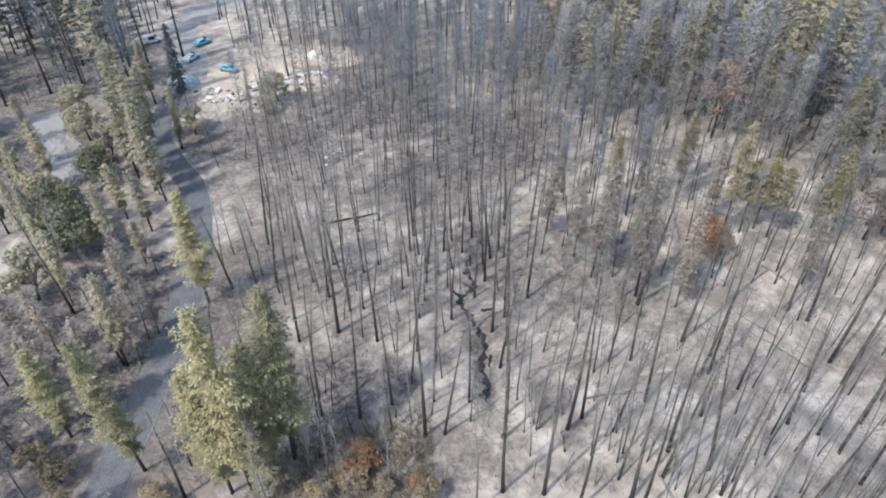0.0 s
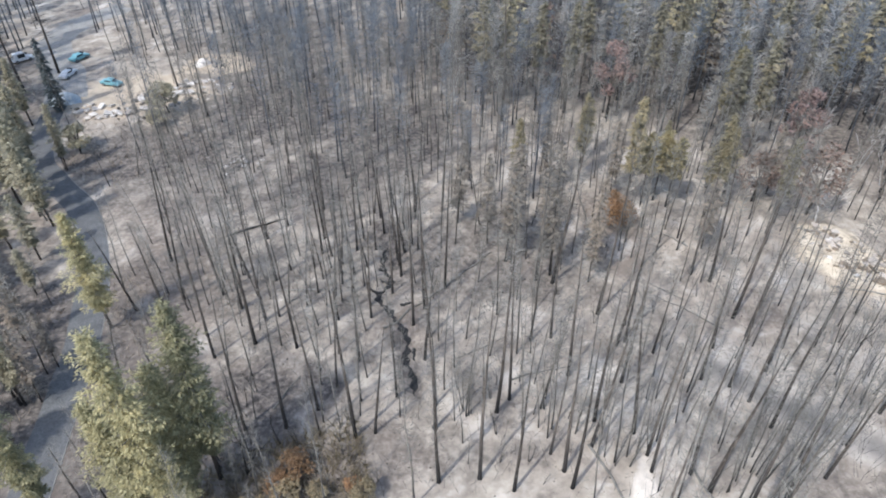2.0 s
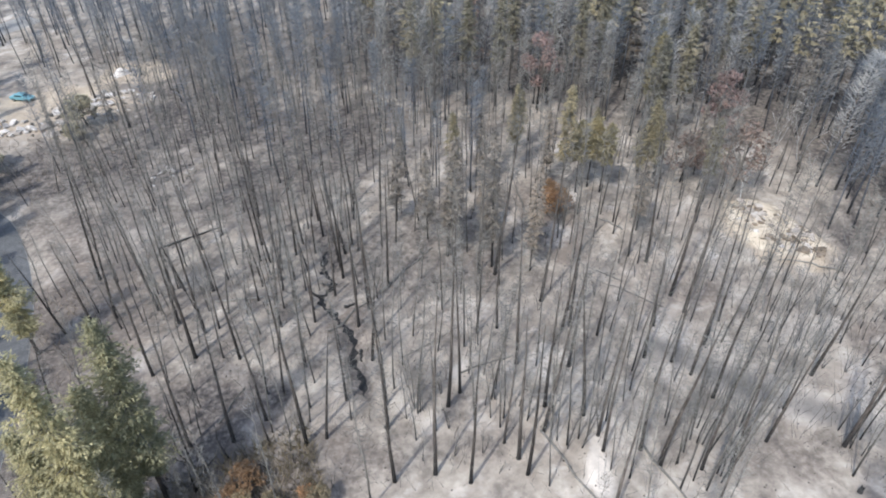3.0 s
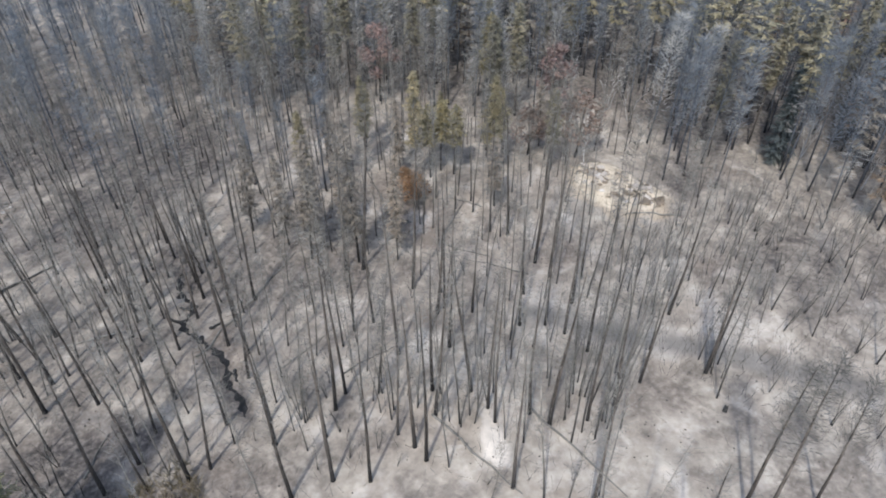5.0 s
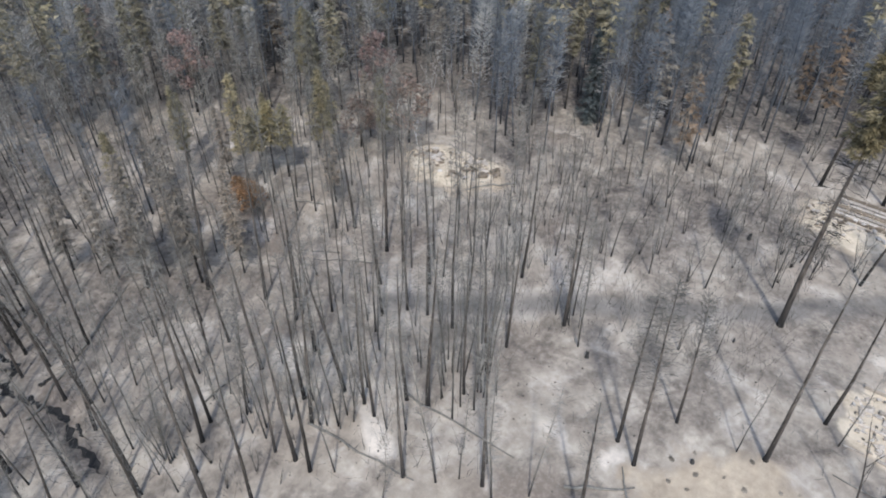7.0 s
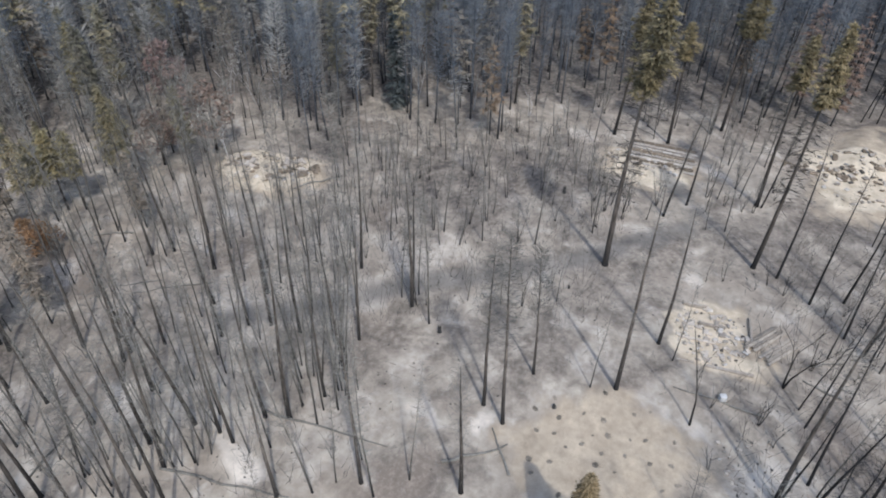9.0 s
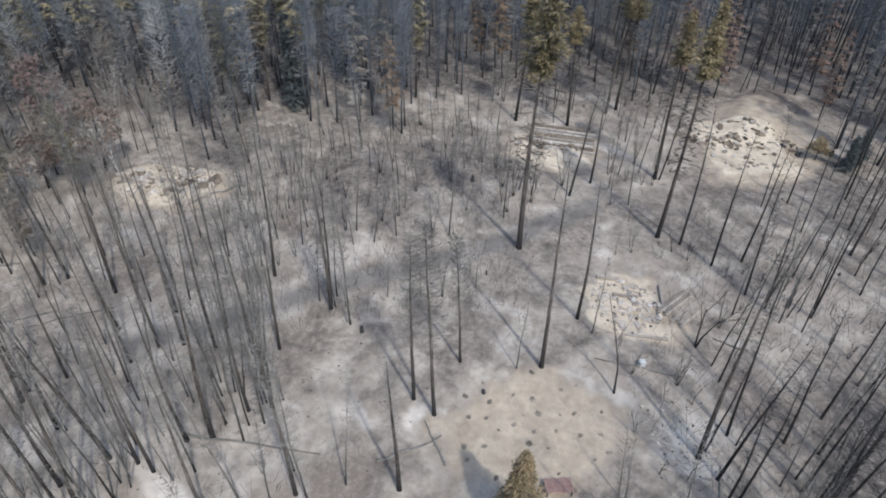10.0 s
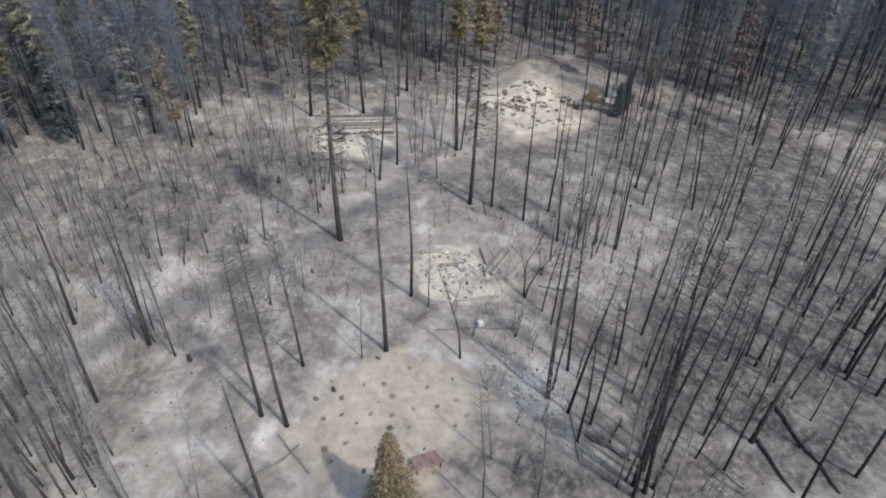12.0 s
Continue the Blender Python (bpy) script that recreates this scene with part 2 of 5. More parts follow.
# ---- ground sheet ----
def build_ground():
    far_steps = [18 * 1.5 ** k for k in range(11)]
    reach = np.cumsum(far_steps)
    xs = np.concatenate([-110 - reach[::-1], np.arange(-110, 130.1, 0.7), 130 + reach])
    ys = np.concatenate([-80 - reach[::-1], np.arange(-80, 180.1, 0.7), 180 + reach])
    gx, gy = np.meshgrid(xs, ys)
    near = np.clip(1.5 - np.hypot(gx - 10, gy - 50) / 260, 0, 1)
    gz = height(gx, gy) * near
    nx, ny = len(xs), len(ys)
    idx = np.arange(nx * ny).reshape(ny, nx)
    quads = np.stack([idx[:-1, :-1], idx[:-1, 1:], idx[1:, 1:], idx[1:, :-1]], -1).reshape(-1, 4)
    me = bpy.data.meshes.new("ground")
    me.from_pydata(np.stack([gx, gy, gz], -1).reshape(-1, 3).tolist(), [], quads.tolist())
    me.polygons.foreach_set("use_smooth", [True] * len(me.polygons))
    x, y = gx.ravel() + 1.6 * waves(gx.ravel(), gy.ravel(), 9, 11) + 0.6 * waves(gx.ravel(), gy.ravel(), 3, 13), gy.ravel() + 1.6 * waves(gx.ravel(), gy.ravel(), 9, 12) + 0.6 * waves(gx.ravel(), gy.ravel(), 3, 14)
    # red: bare sand, green: char, dark soil and painted shade, blue: white ash
    sand = np.maximum.reduce([ellipse(x, y, 36.5, 1.5, 7.5, 7.2), ellipse(x, y, 55.5, -5.0, 5.2, 4.8), ellipse(x, y, 97, -20, 14, 8, -15),
                              ellipse(x, y, 86, 9, 5.5, 7), ellipse(x, y, 61, 53.5, 5.4, 8, 20), 0.8 * ellipse(x, y, -36, 121, 14, 10), 0.7 * ellipse(x, y, -25, 133, 8, 6)])
    char_general = (
        0.15 * np.clip(1.6 - along(x, y, TRACK) / 2.4, 0, 1), 0.55 * gully(gx.ravel(), gy.ravel()), 0.42 * np.clip(0.4 + waves(x, y, 12, 21), 0, 1),
    )
    # charred soil, with shadows of pines and roadside trees painted in
    char_shade_west = (
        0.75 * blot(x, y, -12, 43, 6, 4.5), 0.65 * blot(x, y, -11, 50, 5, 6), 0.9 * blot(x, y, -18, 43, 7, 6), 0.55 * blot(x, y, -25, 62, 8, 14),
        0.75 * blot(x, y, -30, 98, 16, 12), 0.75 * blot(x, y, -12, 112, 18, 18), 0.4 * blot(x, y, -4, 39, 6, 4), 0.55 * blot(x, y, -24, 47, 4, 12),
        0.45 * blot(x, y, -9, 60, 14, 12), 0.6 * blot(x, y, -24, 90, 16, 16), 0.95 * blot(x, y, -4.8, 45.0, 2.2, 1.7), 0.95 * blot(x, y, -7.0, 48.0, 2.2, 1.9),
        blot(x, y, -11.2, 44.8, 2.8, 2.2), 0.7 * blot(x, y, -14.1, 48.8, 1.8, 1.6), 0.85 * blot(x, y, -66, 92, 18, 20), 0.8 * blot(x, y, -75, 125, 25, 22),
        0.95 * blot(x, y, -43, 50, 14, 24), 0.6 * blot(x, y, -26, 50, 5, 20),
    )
    # charred soil, plus shadows among the dead poles darkened into the ground
    char_shade_south_east = (
        0.5 * blot(x, y, 82, -18, 9, 8), 0.5 * blot(x, y, 70, -14, 7, 6), 0.4 * blot(x, y, 49, -9, 7, 5), 0.7 * blot(x, y, 58, -47, 13, 11),
        0.75 * blot(x, y, 31, -9, 4, 5), 0.6 * blot(x, y, 87, -30, 14, 8), 0.75 * blot(x, y, 40, -32, 15, 14), 0.8 * blot(x, y, 42, -43, 12, 9),
        0.65 * blot(x, y, 29, -22, 6, 8), 0.55 * blot(x, y, 29.5, -13, 4, 5), 0.7 * blot(x, y, 76, -46, 24, 17), 0.5 * blot(x, y, 73, -8, 8, 7),
    )
    # charred soil and painted shade between poles and brush
    char_shade_east = (
        0.4 * blot(x, y, 60, 6, 9, 6), 0.4 * blot(x, y, 46, 3, 5, 4), 0.42 * blot(x, y, 46, 14, 9, 9), 0.3 * blot(x, y, 50, 15, 4, 4),
        0.7 * blot(x, y, 120, 20, 22, 60), 0.55 * blot(x, y, 78, 20, 9, 13), 0.6 * blot(x, y, 70, 33, 10, 8), 0.5 * blot(x, y, 66, 25, 9, 7),
    )
    char_creek = (
        0.4 * blot(x, y, 4, 36, 9, 4), 0.35 * blot(x, y, 2, 58, 5, 16), 0.75 * blot(x, y, 8, 97, 15, 17), 0.75 * blot(x, y, -3, 86, 11, 12),
        0.95 * blot(x, y, 4.2, 68, 2.2, 5.5), 0.75 * blot(x, y, 4.2, 47.5, 1.5, 4.5), 0.6 * blot(x, y, 2.6, 58, 1.6, 5), 0.75 * blot(x, y, 40, 125, 60, 22, -20),
        0.7 * blot(x, y, -10, 135, 22, 35), 0.6 * blot(x, y, 15, 63, 15, 12),
    )
    char_shade = np.maximum.reduce([*char_general, *char_shade_west, *char_shade_south_east, *char_shade_east, *char_creek])
    # dark floor of the dense woods, their shade painted with the char
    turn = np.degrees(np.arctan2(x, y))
    char_shade = np.maximum(char_shade, 0.75 * np.clip((np.hypot(x, y) - np.interp(turn, EDGE_AT, EDGE_R) - 7 * waves(gx.ravel(), gy.ravel(), 22, 62)) / 14 + 0.25, 0, 1) * (turn > 8))
    ash_general = (
        0.6 * np.clip(waves(x, y, 7, 31), 0, 1), 0.5 * np.clip(waves(x, y, 3.4, 33) - 0.1, 0, 1),
    )
    ash_patches = (
        0.9 * blot(x, y, 33.5, -27.3, 1.6, 2.2), 0.75 * blot(x, y, 39.0, -13.7, 1.6, 2.0), 0.75 * blot(x, y, 42.9, -4.3, 1.2, 1.4), 0.75 * blot(x, y, 52.9, -14.7, 1.4, 1.6),
        0.75 * blot(x, y, 42.3, -10.8, 1.2, 1.6), blot(x, y, 22.8, 29.8, 1.3, 1.8), 0.95 * blot(x, y, 36.2, 10.8, 2.8, 1.9), 0.5 * blot(x, y, 42, 36, 5, 3),
        0.3 * blot(x, y, 10, 52, 5, 8), 0.45 * blot(x, y, 30, 24, 9, 6), 0.45 * blot(x, y, 52, 38, 5, 5), 0.6 * blot(x, y, 46, 4.5, 4, 3),
        0.35 * blot(x, y, 66, -19, 6, 8), 0.35 * blot(x, y, 62, -24, 9, 12), 0.35 * blot(x, y, 52, -20, 5, 8), 0.6 * blot(x, y, 41, -11, 3, 5),
        0.6 * blot(x, y, 36, 40, 6, 6), 0.55 * blot(x, y, 54, 28, 6, 5), 0.6 * blot(x, y, 45, 31, 5, 5), 0.5 * blot(x, y, 28, 34, 6, 7),
    )
    ash = np.maximum.reduce([*ash_general, *ash_patches]) * (1 - 0.6 * sand) * (1 - 0.75 * char_shade)
    litter = np.maximum.reduce([0.9 * blot(x, y, -14, 36, 14, 5), 0.95 * blot(x, y, -30, 38, 16, 10), 0.8 * blot(x, y, -24, 60, 9, 24), 0.85 * blot(x, y, -38, 45, 12, 22), 0.8 * blot(x, y, 34, 62, 5, 7), 0.6 * blot(x, y, -45, 75, 8, 25),
                                0.9 * blot(x, y, 110, -22, 4, 10, 75), 0.5 * blot(x, y, 40, 45, 5, 6), 0.7 * blot(x, y, 45, -26, 8, 6), 0.7 * blot(x, y, 34, -22, 5, 5), 0.7 * blot(x, y, 53, -36, 7, 6), 0.8 * blot(x, y, -12, 43, 9, 6), 0.7 * np.clip(waves(x, y, 14, 41) - 0.1, 0, 1)])
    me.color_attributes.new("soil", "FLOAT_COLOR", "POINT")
    me.attributes["soil"].data.foreach_set("color", np.stack([sand, char_shade, ash, litter], -1).ravel().astype(np.float32))
    worn = 0.75 * np.clip(1.7 - along(gx.ravel(), gy.ravel(), TRACK) / 1.3, 0, 1) * np.clip(0.9 + 0.3 * waves(x, y, 6, 51), 0, 1)
    pale = np.maximum.reduce([pad(x, y, 61.3, 54.6, 4.0, 7.2, 13), 0.8 * pad(x, y, 94.5, -18.0, 8.2, 6.4, 10), 0.75 * pad(x, y, 86.5, 8.5, 4.6, 5.8, 12), 0.7 * pad(x, y, 55.6, -4.2, 4.9, 4.4)])
    me.attributes.new("pale_pad", "FLOAT", "POINT")
    me.attributes["pale_pad"].data.foreach_set("value", pale.astype(np.float32))
    me.attributes.new("track", "FLOAT", "POINT")
    me.attributes["track"].data.foreach_set("value", worn.astype(np.float32))
    m, n, l, b = material("burnt_ground", 0.95)
    a = n.new("ShaderNodeAttribute")
    a.attribute_name = "soil"
    pad_at = n.new("ShaderNodeAttribute")
    pad_at.attribute_name = "pale_pad"
    track = n.new("ShaderNodeAttribute")
    track.attribute_name = "track"
    s = n.new("ShaderNodeSeparateColor")
    l.new(a.outputs["Color"], s.inputs[0])
    big, mid, fine, grit = (noise_node(n, l, k, d, 0.65) for k, d in ((0.09, 4), (0.34, 4), (1.5, 4), (9, 3)))

    def broken(socket, field, sharp=2.2):
        """A soft mask torn up by noise."""
        m1, m2 = n.new("ShaderNodeMath"), n.new("ShaderNodeMath")
        m1.operation, m2.operation, m2.use_clamp = "SUBTRACT", "MULTIPLY_ADD", True
        l.new(socket, m1.inputs[0])
        l.new(field, m1.inputs[1])
        l.new(m1.outputs[0], m2.inputs[0])
        m2.inputs[1].default_value, m2.inputs[2].default_value = sharp, 0.5
        return m2.outputs[0]

    colour = ramp(n, l, mid, ((0.33, (0.22, 0.186, 0.15)), (0.43, (0.3, 0.256, 0.207)), (0.55, (0.37, 0.32, 0.26)), (0.67, (0.45, 0.395, 0.325))))
    colour = mix(n, l, ramp(n, l, big, ((0.45, (0, 0, 0)), (0.62, (0.6, 0.6, 0.6)))), colour, (0.34, 0.286, 0.232))
    colour = mix(n, l, broken(a.outputs["Alpha"], fine), colour, (0.225, 0.185, 0.15))
    # dark tones for charred soil and the shade painted with it
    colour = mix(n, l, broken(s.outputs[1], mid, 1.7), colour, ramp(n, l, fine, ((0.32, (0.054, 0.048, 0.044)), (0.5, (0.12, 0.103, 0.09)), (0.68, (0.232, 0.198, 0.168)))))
    colour = mix(n, l, broken(s.outputs[2], fine, 2.0), colour, (0.6, 0.532, 0.455))
    colour = mix(n, l, broken(s.outputs[0], mid, 2.6), colour, ramp(n, l, mid, ((0.3, (0.385, 0.312, 0.23)), (0.7, (0.505, 0.418, 0.314)))))
    colour = mix(n, l, broken(pad_at.outputs["Fac"], fine, 3.0), colour, ramp(n, l, mid, ((0.34, (0.44, 0.36, 0.26)), (0.46, (0.57, 0.48, 0.36)), (0.66, (0.65, 0.555, 0.425)))))
    patch = noise_node(n, l, 0.6, 5, 0.6)
    colour = mix(n, l, 0.85, colour, ramp(n, l, patch, ((0.34, (0.78, 0.78, 0.785)), (0.44, (0.95, 0.95, 0.95)), (0.55, (1.02, 1.02, 1.02)), (0.64, (1.14, 1.14, 1.13)))), "MULTIPLY")
    colour = mix(n, l, track.outputs["Fac"], colour, ramp(n, l, mid, ((0.3, (0.1, 0.093, 0.086)), (0.7, (0.19, 0.175, 0.16)))))
    colour = mix(n, l, 0.32, colour, ramp(n, l, fine, ((0.3, (0.62, 0.61, 0.6)), (0.5, (0.95, 0.95, 0.95)), (0.72, (1.25, 1.25, 1.25)))), "MULTIPLY")
    colour = mix(n, l, 0.2, colour, ramp(n, l, grit, ((0.25, (0.55, 0.55, 0.55)), (0.5, (1.0, 1.0, 1.0)), (0.8, (1.3, 1.3, 1.3)))), "MULTIPLY")
    l.new(colour, b.inputs["Base Color"])
    bump(n, l, b, fine, 0.25, 0.07)
    me.materials.append(m)
    tagged(new("ground", me), "ash-covered burnt forest ground with sandy, charred and painted-shade patches", "ground", kind="structure")


build_ground()


# ---- mesh builders ----
class Soup:
    """Vertices and triangles that grow piece by piece."""

    def __init__(self):
        self.v, self.f, self.count = [], [], 0

    def add(self, v, f):
        v, f = np.asarray(v, float), np.asarray(f, int)
        self.v.append(v)
        self.f.append(f + self.count)
        self.count += len(v)

    def arrays(self):
        return np.concatenate(self.v), np.concatenate(self.f)

    def mesh(self, name, mat, smooth=False):
        v, f = self.arrays()
        return to_mesh(name, v, f, mat, smooth)


def to_mesh(name, v, f, mat, smooth=False):
    me = bpy.data.meshes.new(name)
    me.from_pydata(v.tolist(), [], f.tolist())
    if smooth:
        me.polygons.foreach_set("use_smooth", [True] * len(me.polygons))
    me.materials.append(mat)
    return me


def tube(soup, points, radii, sides=6):
    points = np.asarray(points, float)
    rings = []
    for k, p in enumerate(points):
        d = points[min(k + 1, len(points) - 1)] - points[max(k - 1, 0)]
        d = d / (np.linalg.norm(d) + 1e-9)
        u = np.cross(d, (1.0, 0.17, 0.0) if abs(d[0]) < 0.9 else (0, 1.0, 0.0))
        u /= np.linalg.norm(u)
        w = np.cross(d, u)
        a = np.arange(sides) * 2 * math.pi / sides
        rings.append(p + radii[k] * (np.cos(a)[:, None] * u + np.sin(a)[:, None] * w))
    v = np.concatenate(rings + [points[-1:] + (points[-1] - points[-2]) * 0.02])
    f = []
    for k in range(len(points) - 1):
        for j in range(sides):
            a, b = k * sides + j, k * sides + (j + 1) % sides
            f += [(a, b, b + sides), (a, b + sides, a + sides)]
    last = (len(points) - 1) * sides
    f += [(last + j, last + (j + 1) % sides, len(v) - 1) for j in range(sides)]
    soup.add(v, f)


def spike(soup, p, q, r):
    """A thin three-sided twig from p to q."""
    p, q = np.asarray(p, float), np.asarray(q, float)
    d = q - p
    u = np.cross(d, (0.3, 0.2, 1.0))
    u /= np.linalg.norm(u) + 1e-9
    w = np.cross(d, u)
    w /= np.linalg.norm(w) + 1e-9
    soup.add([p + r * u, p - 0.5 * r * u + 0.87 * r * w, p - 0.5 * r * u - 0.87 * r * w, q], [(0, 1, 3), (1, 2, 3), (2, 0, 3)])


def hair(soup, p, q, w):
    """The finest twig: one sliver."""
    p, q = np.asarray(p, float), np.asarray(q, float)
    u = np.cross(q - p, (0.35, -0.6, 0.2))
    u *= w / (np.linalg.norm(u) + 1e-9)
    soup.add([p - u, p + u, q], [(0, 1, 2)])


def tuft(soup, at, size, rng, blades=2, droop=0.0, face=None):
    """A clump of needles or leaves: narrow crossed blades that bend."""
    for _ in range(blades):
        a = np.array([rng.gauss(0, 1), rng.gauss(0, 1), rng.gauss(0, 0.7) - droop])
        a /= np.linalg.norm(a) + 1e-9
        b = np.cross(a, [rng.gauss(0, 1), rng.gauss(0, 1), rng.gauss(0, 1)] if face is None else face + np.array([rng.gauss(0, 0.45), rng.gauss(0, 0.45), rng.gauss(0, 0.3)]))
        b /= np.linalg.norm(b) + 1e-9
        s = size * rng.uniform(0.7, 1.3)
        soup.add([at - a * s, at + b * s * 0.45, at + a * s, at - b * s * 0.45], [(0, 1, 2), (0, 2, 3)])


def part(name, me, parent, label=""):
    ob = new(name, me)
    ob.parent = parent
    return tagged(ob, label)


# ---- trees: shapes of unit kind, one set of meshes per variant ----
def stem_line(rng, h, lean=0.02, wander=0.012, steps=8):
    p, d, line = np.zeros(3), np.array([rng.gauss(0, lean), rng.gauss(0, lean), 1.0]), []
    for k in range(steps + 1):
        line.append(p.copy())
        d = d + np.array([rng.gauss(0, wander), rng.gauss(0, wander), 0])
        p = p + d / np.linalg.norm(d) * h / steps
    return np.array(line)


def on_line(line, k):
    x = min(max(k, 0), 1) * (len(line) - 1)
    i = min(int(x), len(line) - 2)
    return line[i] + (line[i + 1] - line[i]) * (x - i)


def burnt_pole(seed, h, r, twigs=34, low=0.35, reach=1.3, sides=7, fuzz=60, bend=0.014, hair_w=0.016, hair_l=0.7, stubs=16):
    """A dead standing conifer: tapered stem with a flared foot, short dead limbs above."""
    rng = random.Random(seed)
    line = stem_line(rng, h, 0.025, bend)
    stem, limbs = Soup(), Soup()
    radii = [r * (1.45 if k == 0 else 1.0) * (1 - 0.93 * k / (len(line) - 1)) ** 0.9 for k in range(len(line))]
    feet = np.concatenate([line[:1] - [0, 0, 0.3], line[:1] + (line[1] - line[0]) * 0.08, line[1:]])
    tube(stem, feet, [radii[0] * 1.1, r * 1.02] + radii[1:], sides)
    for _ in range(twigs):
        k = low + (1 - low) * rng.random() ** 0.8
        p, a = on_line(line, k), rng.uniform(0, 6.283)
        s = reach * rng.uniform(0.35, 1.0) * (1.25 - 0.75 * k)
        up = rng.uniform(-0.25, 0.75)
        q = p + s * np.array([math.cos(a), math.sin(a), up])
        spike(limbs, p, q, 0.012 + 0.02 * s)
        for _ in range(3):
            m = p + (q - p) * rng.uniform(0.3, 0.9)
            e = m + 0.45 * s * np.array([math.cos(a + rng.uniform(-1, 1)), math.sin(a + rng.uniform(-1, 1)), up + rng.uniform(-0.1, 0.7)])
            spike(limbs, m, e, 0.012)
    for _ in range(stubs):
        p, a, s = on_line(line, rng.uniform(0.05, low + 0.3)), rng.uniform(0, 6.283), 0.15 + 0.7 * rng.random() ** 2
        spike(limbs, p, p + s * np.array([math.cos(a), math.sin(a), rng.uniform(-0.3, 0.5)]), 0.022)
    for _ in range(fuzz):
        k = low * 0.8 + (1 - low * 0.8) * rng.random() ** 0.7
        p, a = on_line(line, k), rng.uniform(0, 6.283)
        s = reach * rng.uniform(0.0, 0.8) * (1.2 - 0.7 * k)
        p = p + s * np.array([math.cos(a), math.sin(a), rng.uniform(-0.1, 0.5)])
        a += rng.gauss(0, 0.8)
        hair(limbs, p, p + hair_l * rng.uniform(0.5, 1.5) * np.array([math.cos(a), math.sin(a), rng.uniform(0.0, 1.3)]), hair_w)
    return stem, limbs


def burnt_hardwood(seed, h, r, stems=3, spread=0.22):
    """A small burnt oak or sapling: forked stems with fine upward twigs."""
    rng = random.Random(seed)
    stem, limbs = Soup(), Soup()

    def grow(p, d, length, rad, level):
        line, q = [p], p.copy()
        for _ in range(3):
            d = d + np.array([rng.gauss(0, 0.12), rng.gauss(0, 0.12), 0.05])
            q = q + d / np.linalg.norm(d) * length / 3
            line.append(q.copy())
        tube(stem, line, [rad * (1 - 0.2 * k) for k in range(4)], 5 if level == 0 else 3)
        if level < 2:
            for _ in range(rng.randint(2, 3)):
                a = rng.uniform(0, 6.283)
                grow(on_line(np.array(line), rng.uniform(0.45, 1.0)), d / np.linalg.norm(d) + 0.4 * np.array([math.cos(a), math.sin(a), 0.2]), length * rng.uniform(0.5, 0.8), rad * 0.5, level + 1)
        else:
            for _ in range(4):
                m = on_line(np.array(line), rng.uniform(0.1, 1))
                a = rng.uniform(0, 6.283)
                spike(limbs, m, m + length * 0.6 * (d / np.linalg.norm(d) + 0.6 * np.array([math.cos(a), math.sin(a), 0.3])), 0.014)

    for k in range(stems):
        a = 6.283 * k / stems + rng.uniform(-0.5, 0.5)
        grow(np.array([0.1 * math.cos(a), 0.1 * math.sin(a), -0.15]), np.array([spread * math.cos(a), spread * math.sin(a), 1.0]), h * 0.5, r, 0)
    return stem, limbs


def spray(soup, at, way, length, width, rng):
    """One flat spray of needles: a sliver that widens from its stalk and ends in a point."""
    way = way / (np.linalg.norm(way) + 1e-9)
    u = np.cross(way, [rng.gauss(0, 0.5), rng.gauss(0, 0.5), 1.0])
    u *= width / (np.linalg.norm(u) + 1e-9)
    soup.add([at - u, at + u, at + way * length], [(0, 1, 2)])


